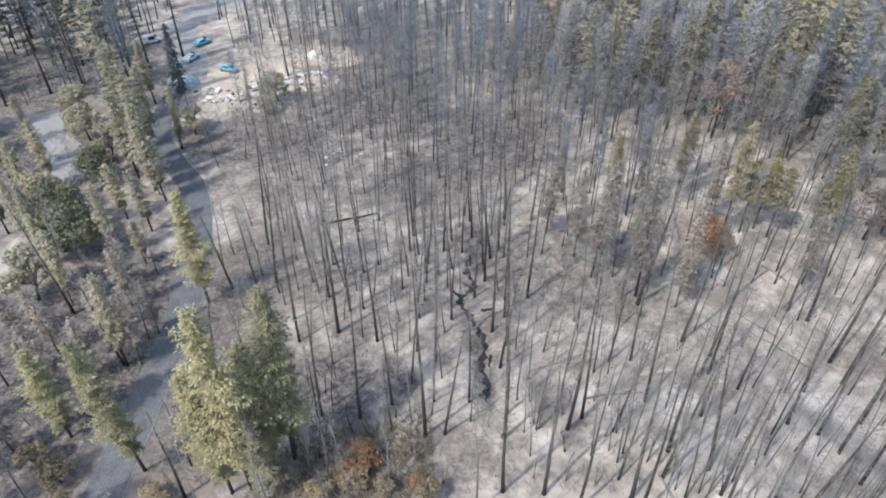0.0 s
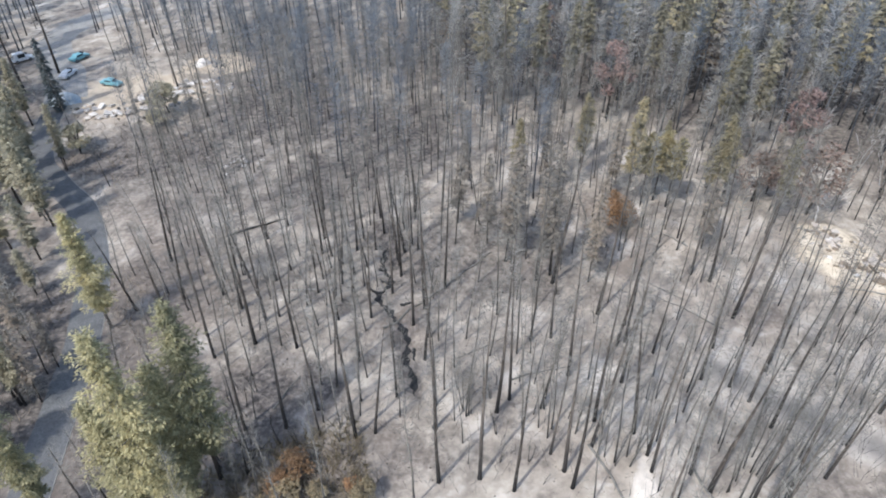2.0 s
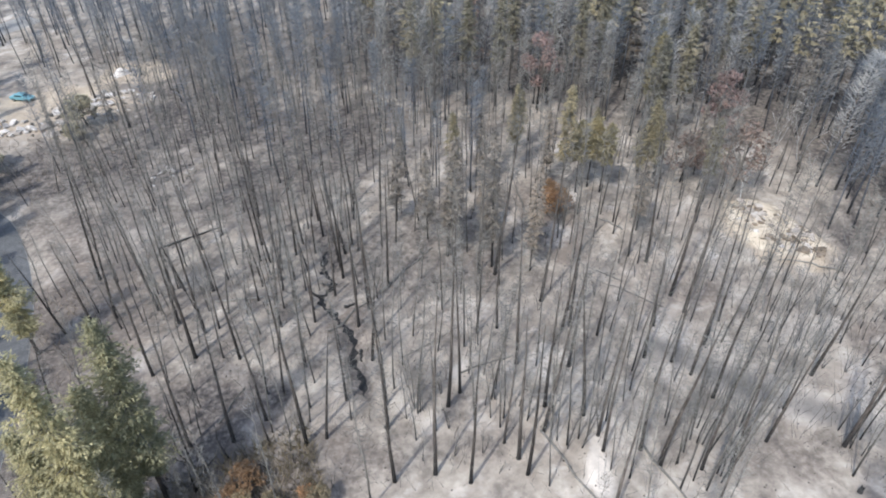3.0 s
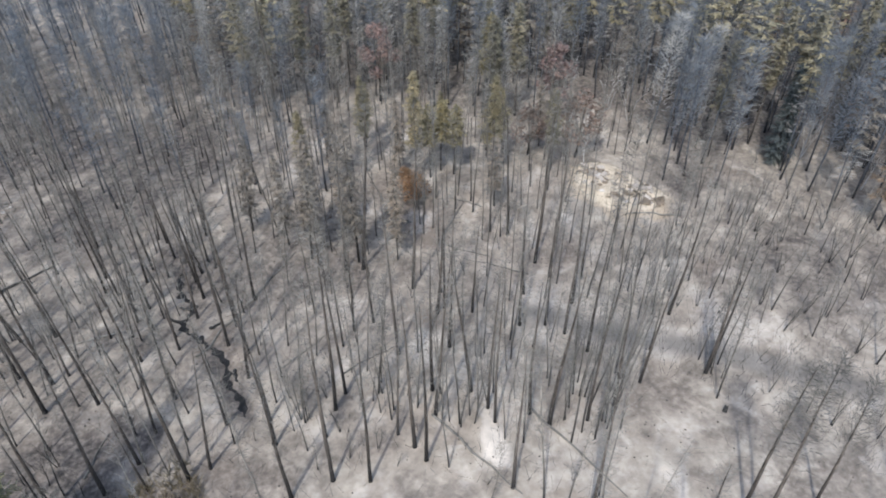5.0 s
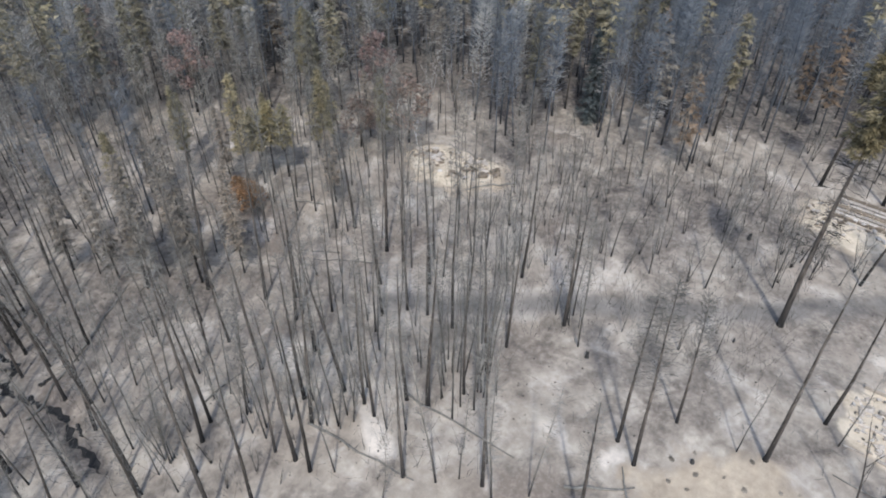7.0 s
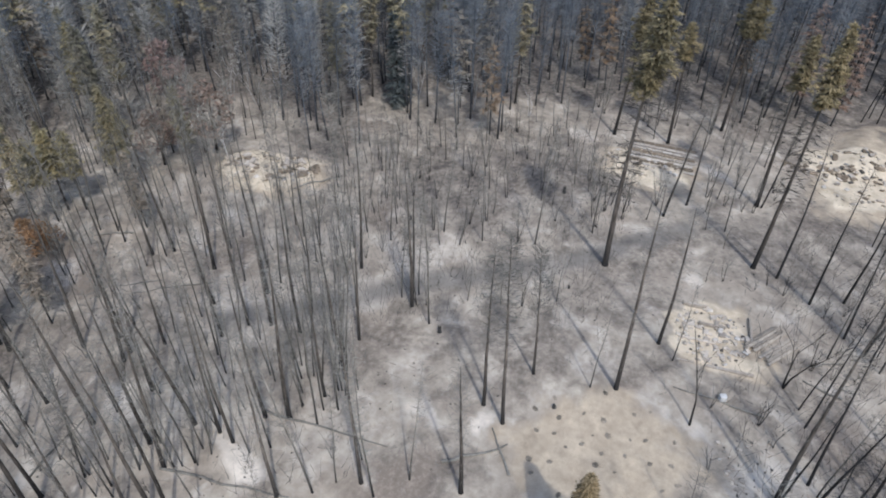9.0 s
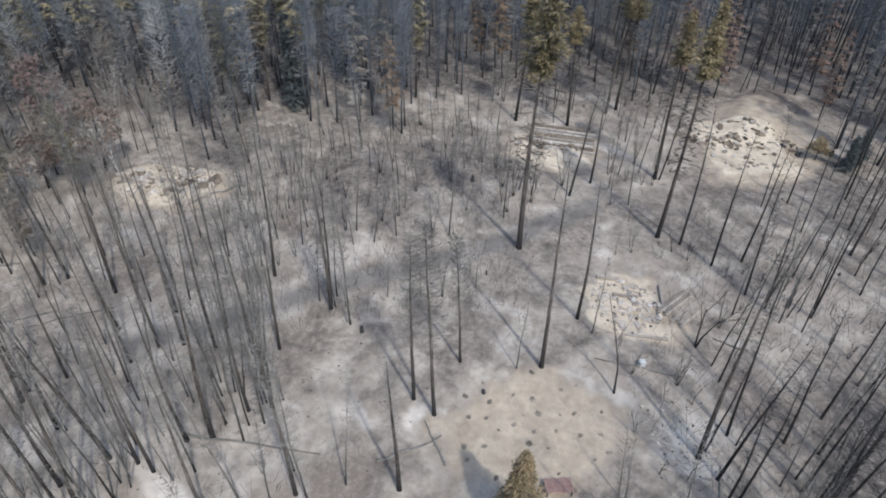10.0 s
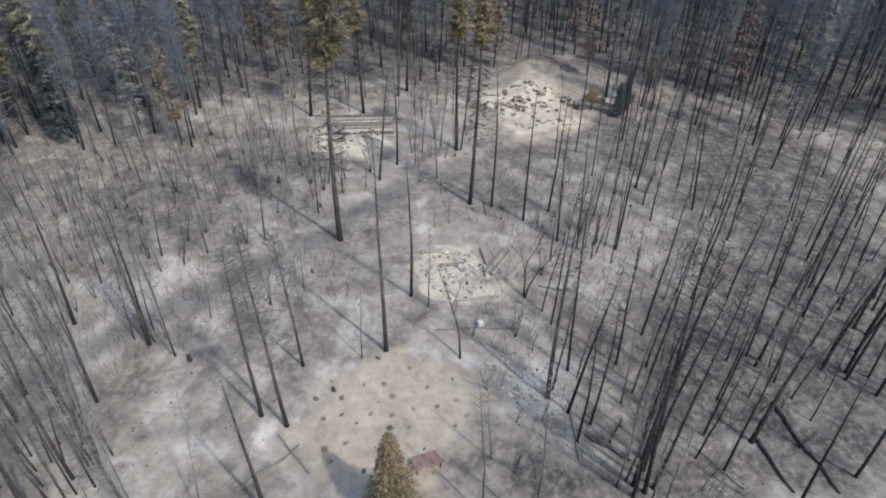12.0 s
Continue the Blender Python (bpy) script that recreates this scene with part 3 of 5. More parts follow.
def conifer(seed, h, r, low=0.25, width=0.17, sprays=3000, size=0.34, ragged=0.35, sides=7, per=20, taper=0.9, full=0.15, droop=0.2, dead=0):
    """A conifer that kept its needles: stem, boughs that sag in uneven tiers and carry sprays of needles; dead: bare twigs under the crown."""
    rng = random.Random(seed)
    line = stem_line(rng, h, 0.015, 0.008)
    stem, limbs, crown = Soup(), Soup(), Soup()
    feet = np.concatenate([line[:1] - [0, 0, 0.3], line[:1] + (line[1] - line[0]) * 0.08, line[1:]])
    tube(stem, feet, [r * 1.5, r] + [r * (1 - 0.93 * k / 8) for k in range(1, 9)], sides)
    count = max(14, sprays // per)
    lobes = [rng.uniform(1 - 0.6 * ragged, 1.12) for _ in range(9)]
    for j in range(count):
        k = low + (1 - low) * (j + rng.random()) / count
        p, a = on_line(line, k), 2.4 * j + rng.uniform(-0.5, 0.5)
        rel = (k - low) / (1 - low)
        s = h * width * (0.06 + 0.94 * (1 - rel) ** taper) * rng.uniform(1 - ragged, 1.1) * (0.45 + 0.55 * min(1, rel / full)) * lobes[int((a % 6.283) / 6.284 * 5 + 9 * rel) % 9]
        out = np.array([math.cos(a), math.sin(a), 0.0])
        side = np.array([-math.sin(a), math.cos(a), 0.0])
        up = 0.35 * rel + rng.uniform(-0.12, 0.2)
        sag = droop * rng.uniform(0.5, 1.3) * (1 - rel)

        def bough(u):
            return p + s * (u * out + np.array([0, 0, up * u - sag * u * u]))

        spike(limbs, p, bough(0.8), 0.02 + 0.02 * s)
        for _ in range(max(5, int(per * (0.35 + 0.9 * (1 - rel))))):
            u, v = rng.random() ** 0.6, rng.choice((-1, 1)) * rng.random()
            at = bough(u) + side * v * (0.1 + 0.34 * s * (1 - 0.55 * u)) * 0.8 + np.array([rng.gauss(0, 0.05), rng.gauss(0, 0.05), rng.gauss(0, 0.07) - 0.1 * abs(v)])
            way = out * rng.uniform(0.4, 1.0) + side * v * 0.9 + np.array([0, 0, rng.uniform(-0.6, 0.45) - 0.3 * droop])
            n = size * rng.uniform(1.1, 2.5)
            spray(crown, at, way, n, n * rng.uniform(0.16, 0.3), rng)
    for _ in range(sprays // 60):
        spray(crown, on_line(line, rng.uniform(0.9, 1.0)), np.array([rng.gauss(0, 0.6), rng.gauss(0, 0.6), 1.0]), size * 1.8, size * 0.3, rng)
    for _ in range(dead):
        k, a, b = low * rng.uniform(0.45, 1.1), rng.uniform(0, 6.283), rng.uniform(0.4, 1.0) * h * width * 0.75
        p = on_line(line, k)
        q = p + b * np.array([math.cos(a), math.sin(a), rng.uniform(-0.35, 0.25)])
        spike(limbs, p, q, 0.03)
        for _ in range(7):
            m, c = p + (q - p) * rng.uniform(0.25, 1), a + rng.uniform(-1.2, 1.2)
            hair(limbs, m, m + rng.uniform(0.4, 1.1) * np.array([math.cos(c), math.sin(c), rng.uniform(-0.5, 0.5)]), 0.035)
    return stem, limbs, crown


def broom_tree(seed, h, r, fork=0.35, stems=1, lean=0.12, spread=0.3):
    """A small burnt hardwood: bare bent stem, then a broom of fine upright twigs."""
    rng = random.Random(seed)
    stem, limbs = Soup(), Soup()
    for k in range(stems):
        a = 6.283 * k / stems + rng.uniform(0, 1.5)
        d, p, line = np.array([lean * math.cos(a), lean * math.sin(a), 1.0]), np.array([0.08 * math.cos(a), 0.08 * math.sin(a), -0.15]), []
        for i in range(8):
            line.append(p.copy())
            d = d + np.array([rng.gauss(0, 0.07), rng.gauss(0, 0.07), 0.04])
            p = p + d / np.linalg.norm(d) * h * rng.uniform(0.85, 1.0) / 7
        line = np.array(line)
        tube(stem, line, [r * (1.3 if i == 0 else 1 - 0.125 * i) for i in range(8)], 5)
        for _ in range(9):
            u, b = rng.uniform(fork, 0.92), rng.uniform(0, 6.283)
            m, n = on_line(line, u), h * rng.uniform(0.16, 0.38) * (1.25 - u)
            way = np.array([spread * math.cos(b), spread * math.sin(b), 0.75])
            mid, tip = m + 0.5 * n * way + [0, 0, 0.02], m + n * np.array([spread * 1.7 * math.cos(b), spread * 1.7 * math.sin(b), 1.3])
            tube(limbs, [m, mid, tip], [r * 0.34, r * 0.24, r * 0.06], 3)
            for _ in range(6):
                q, c = mid + (tip - mid) * rng.uniform(-0.4, 1), b + rng.uniform(-1.2, 1.2)
                spike(limbs, q, q + n * rng.uniform(0.2, 0.5) * np.array([0.45 * math.cos(c), 0.45 * math.sin(c), 1.0]), 0.012)
    return stem, limbs


def broadleaf(seed, h, r, spread=0.45, tufts=1500, size=0.3):
    """A round-crowned oak or shrub: forked limbs with leaf clusters round their ends."""
    rng = random.Random(seed)
    stem, limbs, crown = Soup(), Soup(), Soup()
    top = np.array([rng.gauss(0, 0.05) * h, rng.gauss(0, 0.05) * h, h * 0.38])
    tube(stem, [(0, 0, -0.2), top * 0.5, top], [r * 1.3, r, r * 0.8], 6)
    lobes = 15
    for j in range(lobes):
        a, e = 6.283 * j / lobes + rng.uniform(-0.4, 0.4), rng.uniform(-0.45, 1.35)
        c = top + h * np.array([spread * math.cos(a) * math.cos(e) * rng.uniform(0.4, 0.85), spread * math.sin(a) * math.cos(e) * rng.uniform(0.4, 0.85), 0.14 + 0.34 * math.sin(e)])
        tube(limbs, [top * rng.uniform(0.6, 1), (top + c) / 2 + [0, 0, -0.03 * h], c], [r * 0.5, r * 0.35, r * 0.1], 4)
        for _ in range(tufts // lobes):
            d = np.array([rng.gauss(0, 1), rng.gauss(0, 1), rng.gauss(0, 0.8)])
            d *= h * spread * 0.36 * rng.uniform(0.35, 1.0) ** 0.5 / np.linalg.norm(d)
            tuft(crown, c + d, size * rng.uniform(0.6, 1.2), rng, 2, 0.0, d / np.linalg.norm(d) + [0, 0, 0.5])
    return stem, limbs, crown


PLANTED = []      # what stands where, for spacing


class Kind:
    """A kind of tree with some variants; each variant's meshes are shared by all its copies."""

    def __init__(self, name, variants, mats, label, category, group, unit, lean=0.02):
        self.name, self.label, self.category, self.group, self.unit, self.lean = name, label, category, group, unit, lean
        names = ("trunk", "branchwork", "crown")
        self.meshes = [[s.mesh(n, m, k == 0) for k, (s, n, m) in enumerate(zip(v, names, mats))] for v in variants]
        self.first = [None] * len(self.meshes)

    def plant(self, x, y, h, seed=None, label=""):
        rng = random.Random(seed if seed is not None else int(x * 131 + y * 977))
        k = rng.randrange(len(self.meshes))
        s = h / self.unit
        wide = s ** 0.6 * rng.uniform(0.85, 1.15)
        m = Matrix.LocRotScale((x, y, ground_height(x, y)), Euler((rng.gauss(0, self.lean), rng.gauss(0, self.lean), rng.uniform(0, 6.283))), (wide, wide, s))
        if self.first[k] is None:
            ob = new(self.name)
            ob.empty_display_size = 0.3
            for me in self.meshes[k]:
                piece = part(me.name.split(".")[0], me, ob)
                if piece.name[:5] != "trunk":
                    tagged(piece, kind="stuff")
            tagged(ob, self.label, self.category, self.group)
            ob.matrix_basis = m
            self.first[k] = ob
        else:
            ob = copy_thing(self.first[k], m @ Matrix.Diagonal((*(1 / c for c in self.first[k].scale), 1)))
        if label:
            tagged(ob, label)
        PLANTED.append((x, y))
        return ob


POLE = Kind("burnt_pine", [burnt_pole(k, 20, 0.2, 34 + 8 * (k % 4), 0.3 + 0.06 * (k % 5), 1.25, 7, 190, 0.014, 0.02, 0.62, 90) for k in range(9)], (BARK, TWIG),
            "tall blackened dead pine with bare short limbs standing in ash", "tree", "burnt pines", 20)
TWIGGY = Kind("twiggy_burnt_pine", [burnt_pole(35 + k, 20, 0.18, 70, 0.55, 1.9, 7, 330, 0.01, 0.03, 0.8, 110) for k in range(2)], (BARK, TWIG),
              "tall burnt pine with dense dead twigs at the top", "tree", "twiggy burnt pines", 20)
BLACK = Kind("charred_pine", [burnt_pole(20 + k, 20, 0.15, 30 + 8 * (k % 4), 0.28 + 0.07 * (k % 4), 1.1, 6, 130, 0.016, 0.02, 0.5, 120) for k in range(7)], (BARK_BLACK, CHARTWIG),
             "coal-black dead pine bristling with short burnt twigs", "tree", "charred pines", 20)
THIN = Kind("burnt_pole_tree", [burnt_pole(50 + k, 16, 0.086, 22 + 5 * (k % 4), 0.3, 0.9, 5, 150, 0.024, 0.018, 0.6, 50) for k in range(9)], (BARK_GREY, TWIG),
            "slender grey-black dead conifer pole with fine bare twigs", "tree", "burnt pole trees", 16, 0.038)
SAPLING = Kind("burnt_sapling", [broom_tree(90 + k, 5, 0.045, 0.2 + 0.1 * (k % 3), 1 + k % 3) for k in range(8)], (BARK_GREY, TWIG),
               "small leafless burnt sapling with forked upright stems", "tree", "burnt saplings", 5)
CHARSAP = Kind("charred_sapling", [broom_tree(600 + k, 5, 0.05, 0.15 + 0.1 * (k % 3), 1 + k % 3, 0.1, 0.35) for k in range(7)], (BARK_BLACK, CHARTWIG),
               "small coal-black burnt sapling with upright twigs", "tree", "charred saplings", 5)
FORKED = Kind("burnt_oak", [burnt_hardwood(124 + k, 9, 0.1, 2 + k, 0.13) for k in range(2)], (BARK, CHARTWIG),
              "leafless charred oak forking low above the ash", "tree", "burnt oaks", 9)
PINE = Kind("live_pine", [conifer(200 + k, 20, 0.2, 0.2, 0.165, 21000, 0.135, 0.8, 7, 62, 0.45, 0.3, 0.25) for k in range(5)], (BARK_RED, TWIG, GREEN),
            "surviving pine with yellow-green needles and dark trunk", "tree", "surviving pines", 20)
TALLPINE = Kind("tall_pine", [conifer(220 + k, 28, 0.3, 0.72, 0.105, 4200, 0.22, 0.7, 7, 44, 0.7, 0.3, 0.35, 80) for k in range(4)], (BARK, CHARTWIG, OLIVE),
                "tall pine with long black trunk and golden olive crown", "tree", "tall half-burnt pines", 28)
SCORCHED = Kind("scorched_pine", [conifer(240 + k, 15, 0.14, 0.38, 0.165, 3600, 0.2, 0.65, 7, 32, 0.8, 0.3, 0.3, 24) for k in range(5)], (BARK, TWIG, SCORCHGREEN),
                "slim scorched pine with thin olive-brown needles", "tree", "scorched pines", 15)
BROWNPINE = Kind("brown_pine", [conifer(260 + k, 15, 0.14, 0.3, 0.15, 1100, 0.27, 0.6, 7, 16, 0.75, 0.25, 0.4, 40) for k in range(4)], (BARK, TWIG, BROWN),
                 "scorched pine with sparse brown dead needles", "tree", "brown pines", 15)
DUSTYPINE = Kind("dusty_pine", [conifer(270 + k, 16, 0.18, 0.25, 0.16, 4600, 0.22, 0.75, 7, 36, 0.45, 0.3, 0.3, 12) for k in range(5)], (BARK, TWIG, SAGE),
                 "full-crowned pine with dusty grey-olive needles beside the road", "tree", "roadside pines", 16)
SPRUCE = Kind("small_conifer", [conifer(280, 11, 0.16, 0.06, 0.245, 14000, 0.13, 0.45, 7, 48, 0.9, 0.15, 0.25)], (BARK_RED, TWIG, leafy("brownish_green_needles", (0.2, 0.165, 0.105), (0.44, 0.36, 0.235))),
              "dense pointed young conifer with brownish green needles", "tree", "", 11)
OAK = Kind("live_oak", [broadleaf(300 + k, 9, 0.2, 0.45, 2200, 0.28) for k in range(3)], (BARK, BARK_GREY, OAKGREEN),
           "round-crowned oak with dark green leaves beside the road", "tree", "green oaks", 9)
OLIVEOAK = Kind("dusty_oak", [broadleaf(320 + k, 9, 0.18, 0.42, 2200, 0.28) for k in range(3)], (BARK, BARK_GREY, SAGE),
                "round-crowned oak with dusty olive leaves", "tree", "dusty oaks", 9)
RUSTOAK = Kind("scorched_shrub", [broadleaf(340 + k, 4, 0.09, 0.5, 1000, 0.15) for k in range(3)], (BARK, BARK_GREY, RUST),
               "low shrub with scorched rust-brown leaves", "shrub", "scorched shrubs", 4)
BRUSHLEAF = leafy("tan_olive_leaves", (0.23, 0.195, 0.13), (0.47, 0.395, 0.265))
BRUSH = Kind("brush_oak", [broadleaf(380 + k, 3, 0.06, 0.55, 900, 0.15) for k in range(3)], (BARK, BARK_GREY, BRUSHLEAF),
             "low brush oak with tan-olive dry leaves", "shrub", "brush oaks", 3)
REDOAK = Kind("reddish_dead_tree", [broadleaf(360, 12, 0.16, 0.3, 700, 0.3)], (BARK, BARK_GREY, REDDISH),
              "dead tree with reddish scorched leaves at the wood's edge", "tree", "", 12)

# dead pines by their feet, stand by stand
STAND_A = [(-2.0, 38.9), (-0.1, 39.1), (-3.4, 40.4), (2.5, 40.6), (-12.5, 41.6), (-11.6, 42.8), (-3.5, 45.6), (-1.0, 48.7), (-3.9, 51.6), (-7.6, 51.7), (-14.8, 50.4), (-16.4, 51.8), (-11.1, 56.5), (-35.2, 48.8), (-14.0, 59.1), (-19.1, 57.9), (-33.7, 52.6), (-16.3, 61.9), (-22.6, 59.9), (-20.9, 62.0), (-13.4, 64.5), (-14.2, 65.1), (-44.2, 57.0), (-41.9, 82.0), (-31.3, 91.4), (-43.0, 95.8), (-23.1, 109.7), (-30.0, 123.3), (-30.8, 124.7), (-39.5, 133.4), (-37.4, 134.8), (-44.2, 138.2)]
STAND_B = [(11.6, 30.9), (8.8, 32.6), (16.1, 35.7), (7.7, 39.2), (16.8, 36.6), (9.2, 39.6), (12.0, 39.4), (16.4, 39.1), (9.4, 41.5), (13.6, 40.7), (15.9, 46.6), (17.4, 46.4), (7.9, 50.0), (7.0, 50.8), (5.5, 53.0), (7.1, 55.3), (23.1, 57.0), (26.9, 98.5)]
STAND_C = [(21.9, 24.0), (16.8, 30.2), (16.6, 32.0), (25.3, 27.2), (21.4, 32.0), (24.3, 30.4), (19.9, 34.0), (20.9, 34.2), (27.7, 29.6), (24.7, 32.2), (21.6, 36.0), (21.2, 36.8), (24.4, 34.8), (26.2, 33.5), (33.7, 28.6), (31.8, 32.2), (34.6, 31.5), (30.2, 36.2), (25.6, 40.9), (37.8, 33.1), (37.3, 36.3), (33.9, 39.8), (36.3, 38.4), (27.0, 45.9), (28.1, 46.2), (41.7, 47.6), (40.8, 53.8), (41.9, 53.7), (40.3, 55.4), (50.2, 71.4), (38.7, 78.6), (52.1, 87.0)]
STAND_D = [(25.3, 17.1), (28.8, 11.0), (27.9, 15.2), (25.9, 18.6), (25.0, 20.4), (27.8, 19.7), (36.6, 10.5), (31.3, 24.3), (37.7, 12.8), (33.0, 24.6), (32.1, 26.3), (34.7, 25.7), (37.2, 27.4), (39.6, 27.2), (38.2, 29.3), (37.8, 31.3), (44.7, 21.9), (46.2, 24.7), (40.5, 33.5), (43.5, 29.9), (47.1, 25.1), (49.1, 32.7), (59.4, 27.3), (43.8, 4.6), (43.0, 9.9), (44.7, 2.4), (62.2, 16.6), (74.6, 4.0), (78.8, 1.8)]
STAND_E = [(32.7, -6.3), (29.1, -16.9), (31.5, -18.4), (32.8, -18.3), (33.0, -19.6), (36.0, -15.1), (37.2, -13.4), (31.1, -24.7), (38.9, -11.9), (39.8, -12.5), (34.5, -24.3), (37.9, -19.8), (41.1, -15.0), (33.9, -28.2), (42.0, -14.3), (39.4, -23.2), (42.5, -18.9), (50.6, -1.7), (52.3, 0.0), (41.9, -31.8), (43.2, -31.5), (59.9, -18.7), (61.5, -16.8), (59.8, -23.2), (65.5, -13.4), (67.2, -16.7), (68.5, -9.9), (67.5, -34.7), (67.4, -38.2), (72.7, -29.1), (82.5, -7.0), (77.6, -29.6), (76.8, -34.0), (79.9, -28.3), (84.6, -30.3), (76.6, -48.7), (89.3, -42.6)]
THICK = {(44.7, 2.4), (36.6, 10.5), (37.7, 12.8), (43.0, 9.9), (52.3, 0.0), (38.9, -11.9), (33.9, -28.2), (12.0, 39.4), (8.8, 32.6), (11.6, 30.9), (23.1, 57.0), (-2.0, 38.9), (-12.5, 41.6), (26.9, 98.5), (72.7, -29.1), (65.5, -13.4), (77.6, -29.6), (29.1, -16.9)}
HEIGHTS = {(43.8, 4.6): 11.2, (50.6, -1.7): 9.6, (52.3, 0.0): 17, (32.7, -6.3): 8.6, (72.7, -29.1): 12, (43.0, 9.9): 15, (7.7, 39.2): 9.5, (9.2, 39.6): 9.5, (36.6, 10.5): 20.5, (37.7, 12.8): 19,
           (43.5, 29.9): 16.3, (25.3, 17.1): 17.2, (38.9, -11.9): 22.3, (41.1, -15.0): 17, (33.9, -28.2): 20, (67.4, -38.2): 16.4, (7.9, 50.0): 15, (-2.0, 38.9): 23.7, (12.0, 39.4): 23.1, (11.6, 30.9): 19.8}
rnd = random.Random(7)
for stand, tall in ((STAND_A, 18), (STAND_B, 21), (STAND_C, 20), (STAND_D, 19), (STAND_E, 17)):
    for x, y in stand:
        if stand is STAND_E and (x, y) not in HEIGHTS:
            BLACK.plant(x, y, tall * rnd.uniform(0.75, 1.1) * (1.1 if (x, y) in THICK else 1.0))
        elif (x, y) in HEIGHTS:
            (TWIGGY if (x, y) in ((36.6, 10.5), (37.7, 12.8), (43.0, 9.9), (44.7, 2.4)) else POLE if (x, y) in THICK else THIN).plant(x, y, HEIGHTS[(x, y)])
        elif (x, y) in THICK:
            POLE.plant(x, y, tall * rnd.uniform(1.05, 1.2))
        elif rnd.random() < 0.45:
            POLE.plant(x, y, tall * rnd.uniform(0.75, 1.05))
        else:
            THIN.plant(x, y, tall * rnd.uniform(0.65, 1.0))

for x, y, h in ((45.8, -44.7, 22), (46.7, -43.9, 20), (40.2, -39.6, 21), (41.0, -40.0, 18), (41.5, -38.0, 20), (30.2, -35.0, 19), (38.2, -41.3, 21), (48.4, -39.5, 19), (42.6, -32.5, 21), (37.0, -43.0, 19), (43.6, -42.4, 20), (29.5, -17.9, 26), (30.2, -17.2, 24), (29.9, -18.7, 23)):
    BLACK.plant(x, y, h)

# trees that kept needles or leaves
for x, y, h in ((-17.9, 33.6, 24), (-14.4, 36.7, 21.5), (-19.6, 33.2, 17), (-16.0, 32.4, 11.5), (-16.2, 35.4, 17), (-28.4, 35.6, 18.5), (-28.5, 58.6, 15.8), (-37.0, 39.5, 12)):
    PINE.plant(x, y, h)
for x, y, h in ((93.0, 14.9, 21), (99.7, 1.9, 21.5), (101.4, 0.5, 20.5), (82.6, -6.4, 22.5), (69.2, -7.3, 28), (94.0, 7.1, 18), (62.2, 8.1, 31)):
    TALLPINE.plant(x, y, h)
for x, y, h in ((37.7, 70.4, 17.2), (47.6, 66.5, 16), (33.6, 78.4, 14), (56.4, 63.6, 13), (23.1, 74.6, 13), (43.5, 73.5, 11), (52.5, 70.5, 11), (36.1, 83.6, 10.5), (97.5, -37.5, 9)):
    SCORCHED.plant(x, y, h)
for x, y, h in ((23.2, 58.4, 18.5), (18.5, 62.0, 16.5), (27.5, 56.5, 13), (29.5, 60.5, 13), (20.5, 66.5, 14),  (17, 66, 13), (24, 64, 12), (44, 60, 11), (14, 71, 13), (37, 74, 12), (28, 76, 12), (59, 70, 11)):
    BROWNPINE.plant(x, y, h)
SPRUCE.plant(27.4, 1.4, 10.7)
for x, y, h in ((34.2, 67.2, 4.2), (36.0, 66.8, 3.6), (35.1, 68.4, 4.2), (-7.4, 35.6, 3.2), (-8.9, 34.6, 2.2), (-2.6, 33.0, 1.6)):
    RUSTOAK.plant(x, y, h)
YELLOWPINE = Kind("yellow_green_pine", [conifer(295 + k, 11, 0.14, 0.48, 0.2, 2600, 0.24, 0.6, 7, 30, 0.6, 0.3, 0.4, 10) for k in range(2)], (BARK, TWIG, leafy("yellow_olive_needles", (0.22, 0.198, 0.12), (0.41, 0.37, 0.23))),
                  "small pine with bushy yellow-green crown among scorched trees", "tree", "bushy small pines", 11)
YELLOWPINE.plant(40.1, 70.6, 11.5)
YELLOWPINE.plant(42.3, 71.4, 11)
# needle colour dulled as if seen through haze
OLIVEPINE = Kind("olive_wood_pine", [conifer(310 + k, 21, 0.2, 0.45, 0.125, 1900, 0.32, 0.65, 6, 24, 0.6, 0.3, 0.35, 30) for k in range(4)], (BARK, TWIG, leafy("hazy_olive_needles", (0.22, 0.208, 0.16), (0.38, 0.352, 0.265))),
                 "pine with sunlit golden olive crown standing in grey burnt woods", "tree", "olive pines in the woods", 21)
for x, y, h in ((24.5, 103, 20), (28.2, 104, 21), (33.5, 101.5, 19), (38.3, 99.5, 19), (42.8, 105, 20), (49, 102.5, 20), (52.6, 97.2, 19), (56.5, 97.4, 20), (64.8, 96, 20), (68.7, 90.6, 21), (73.5, 89, 19), (78, 86.9, 21),
                (87.4, 53.9, 21), (90.7, 50.7, 21), (98.8, 50.7, 22), (97.7, 40.8, 21), (103.6, 47.5, 22), (79.1, 54.4, 18), (95.8, 32.0, 19), (56.4, 79.5, 18), (61.8, 80.4, 19), (59.5, 86.5, 18)):
    OLIVEPINE.plant(x, y, h)
REDTREE = Kind("red_dead_tree", [broadleaf(362 + k, 15, 0.17, 0.2, 1100, 0.26) for k in range(2)], (BARK, BARK_GREY, leafy("faded_red_leaves", (0.25, 0.185, 0.175), (0.4, 0.3, 0.285))),
               "dead tree with faded red leaves among grey burnt woods", "tree", "red dead trees", 15)
REDTREE.plant(44.7, 96.4, 16)
REDTREE.plant(66.0, 74.8, 15.5)
REDOAK.plant(61.6, 64.4, 11.5)
REDOAK.plant(56.0, 68.8, 9)
YELLOWPINE.plant(43.4, 69.6, 11)
YELLOWPINE.plant(57.6, 82.2, 17)
YELLOWPINE.plant(59.0, 83.6, 16)

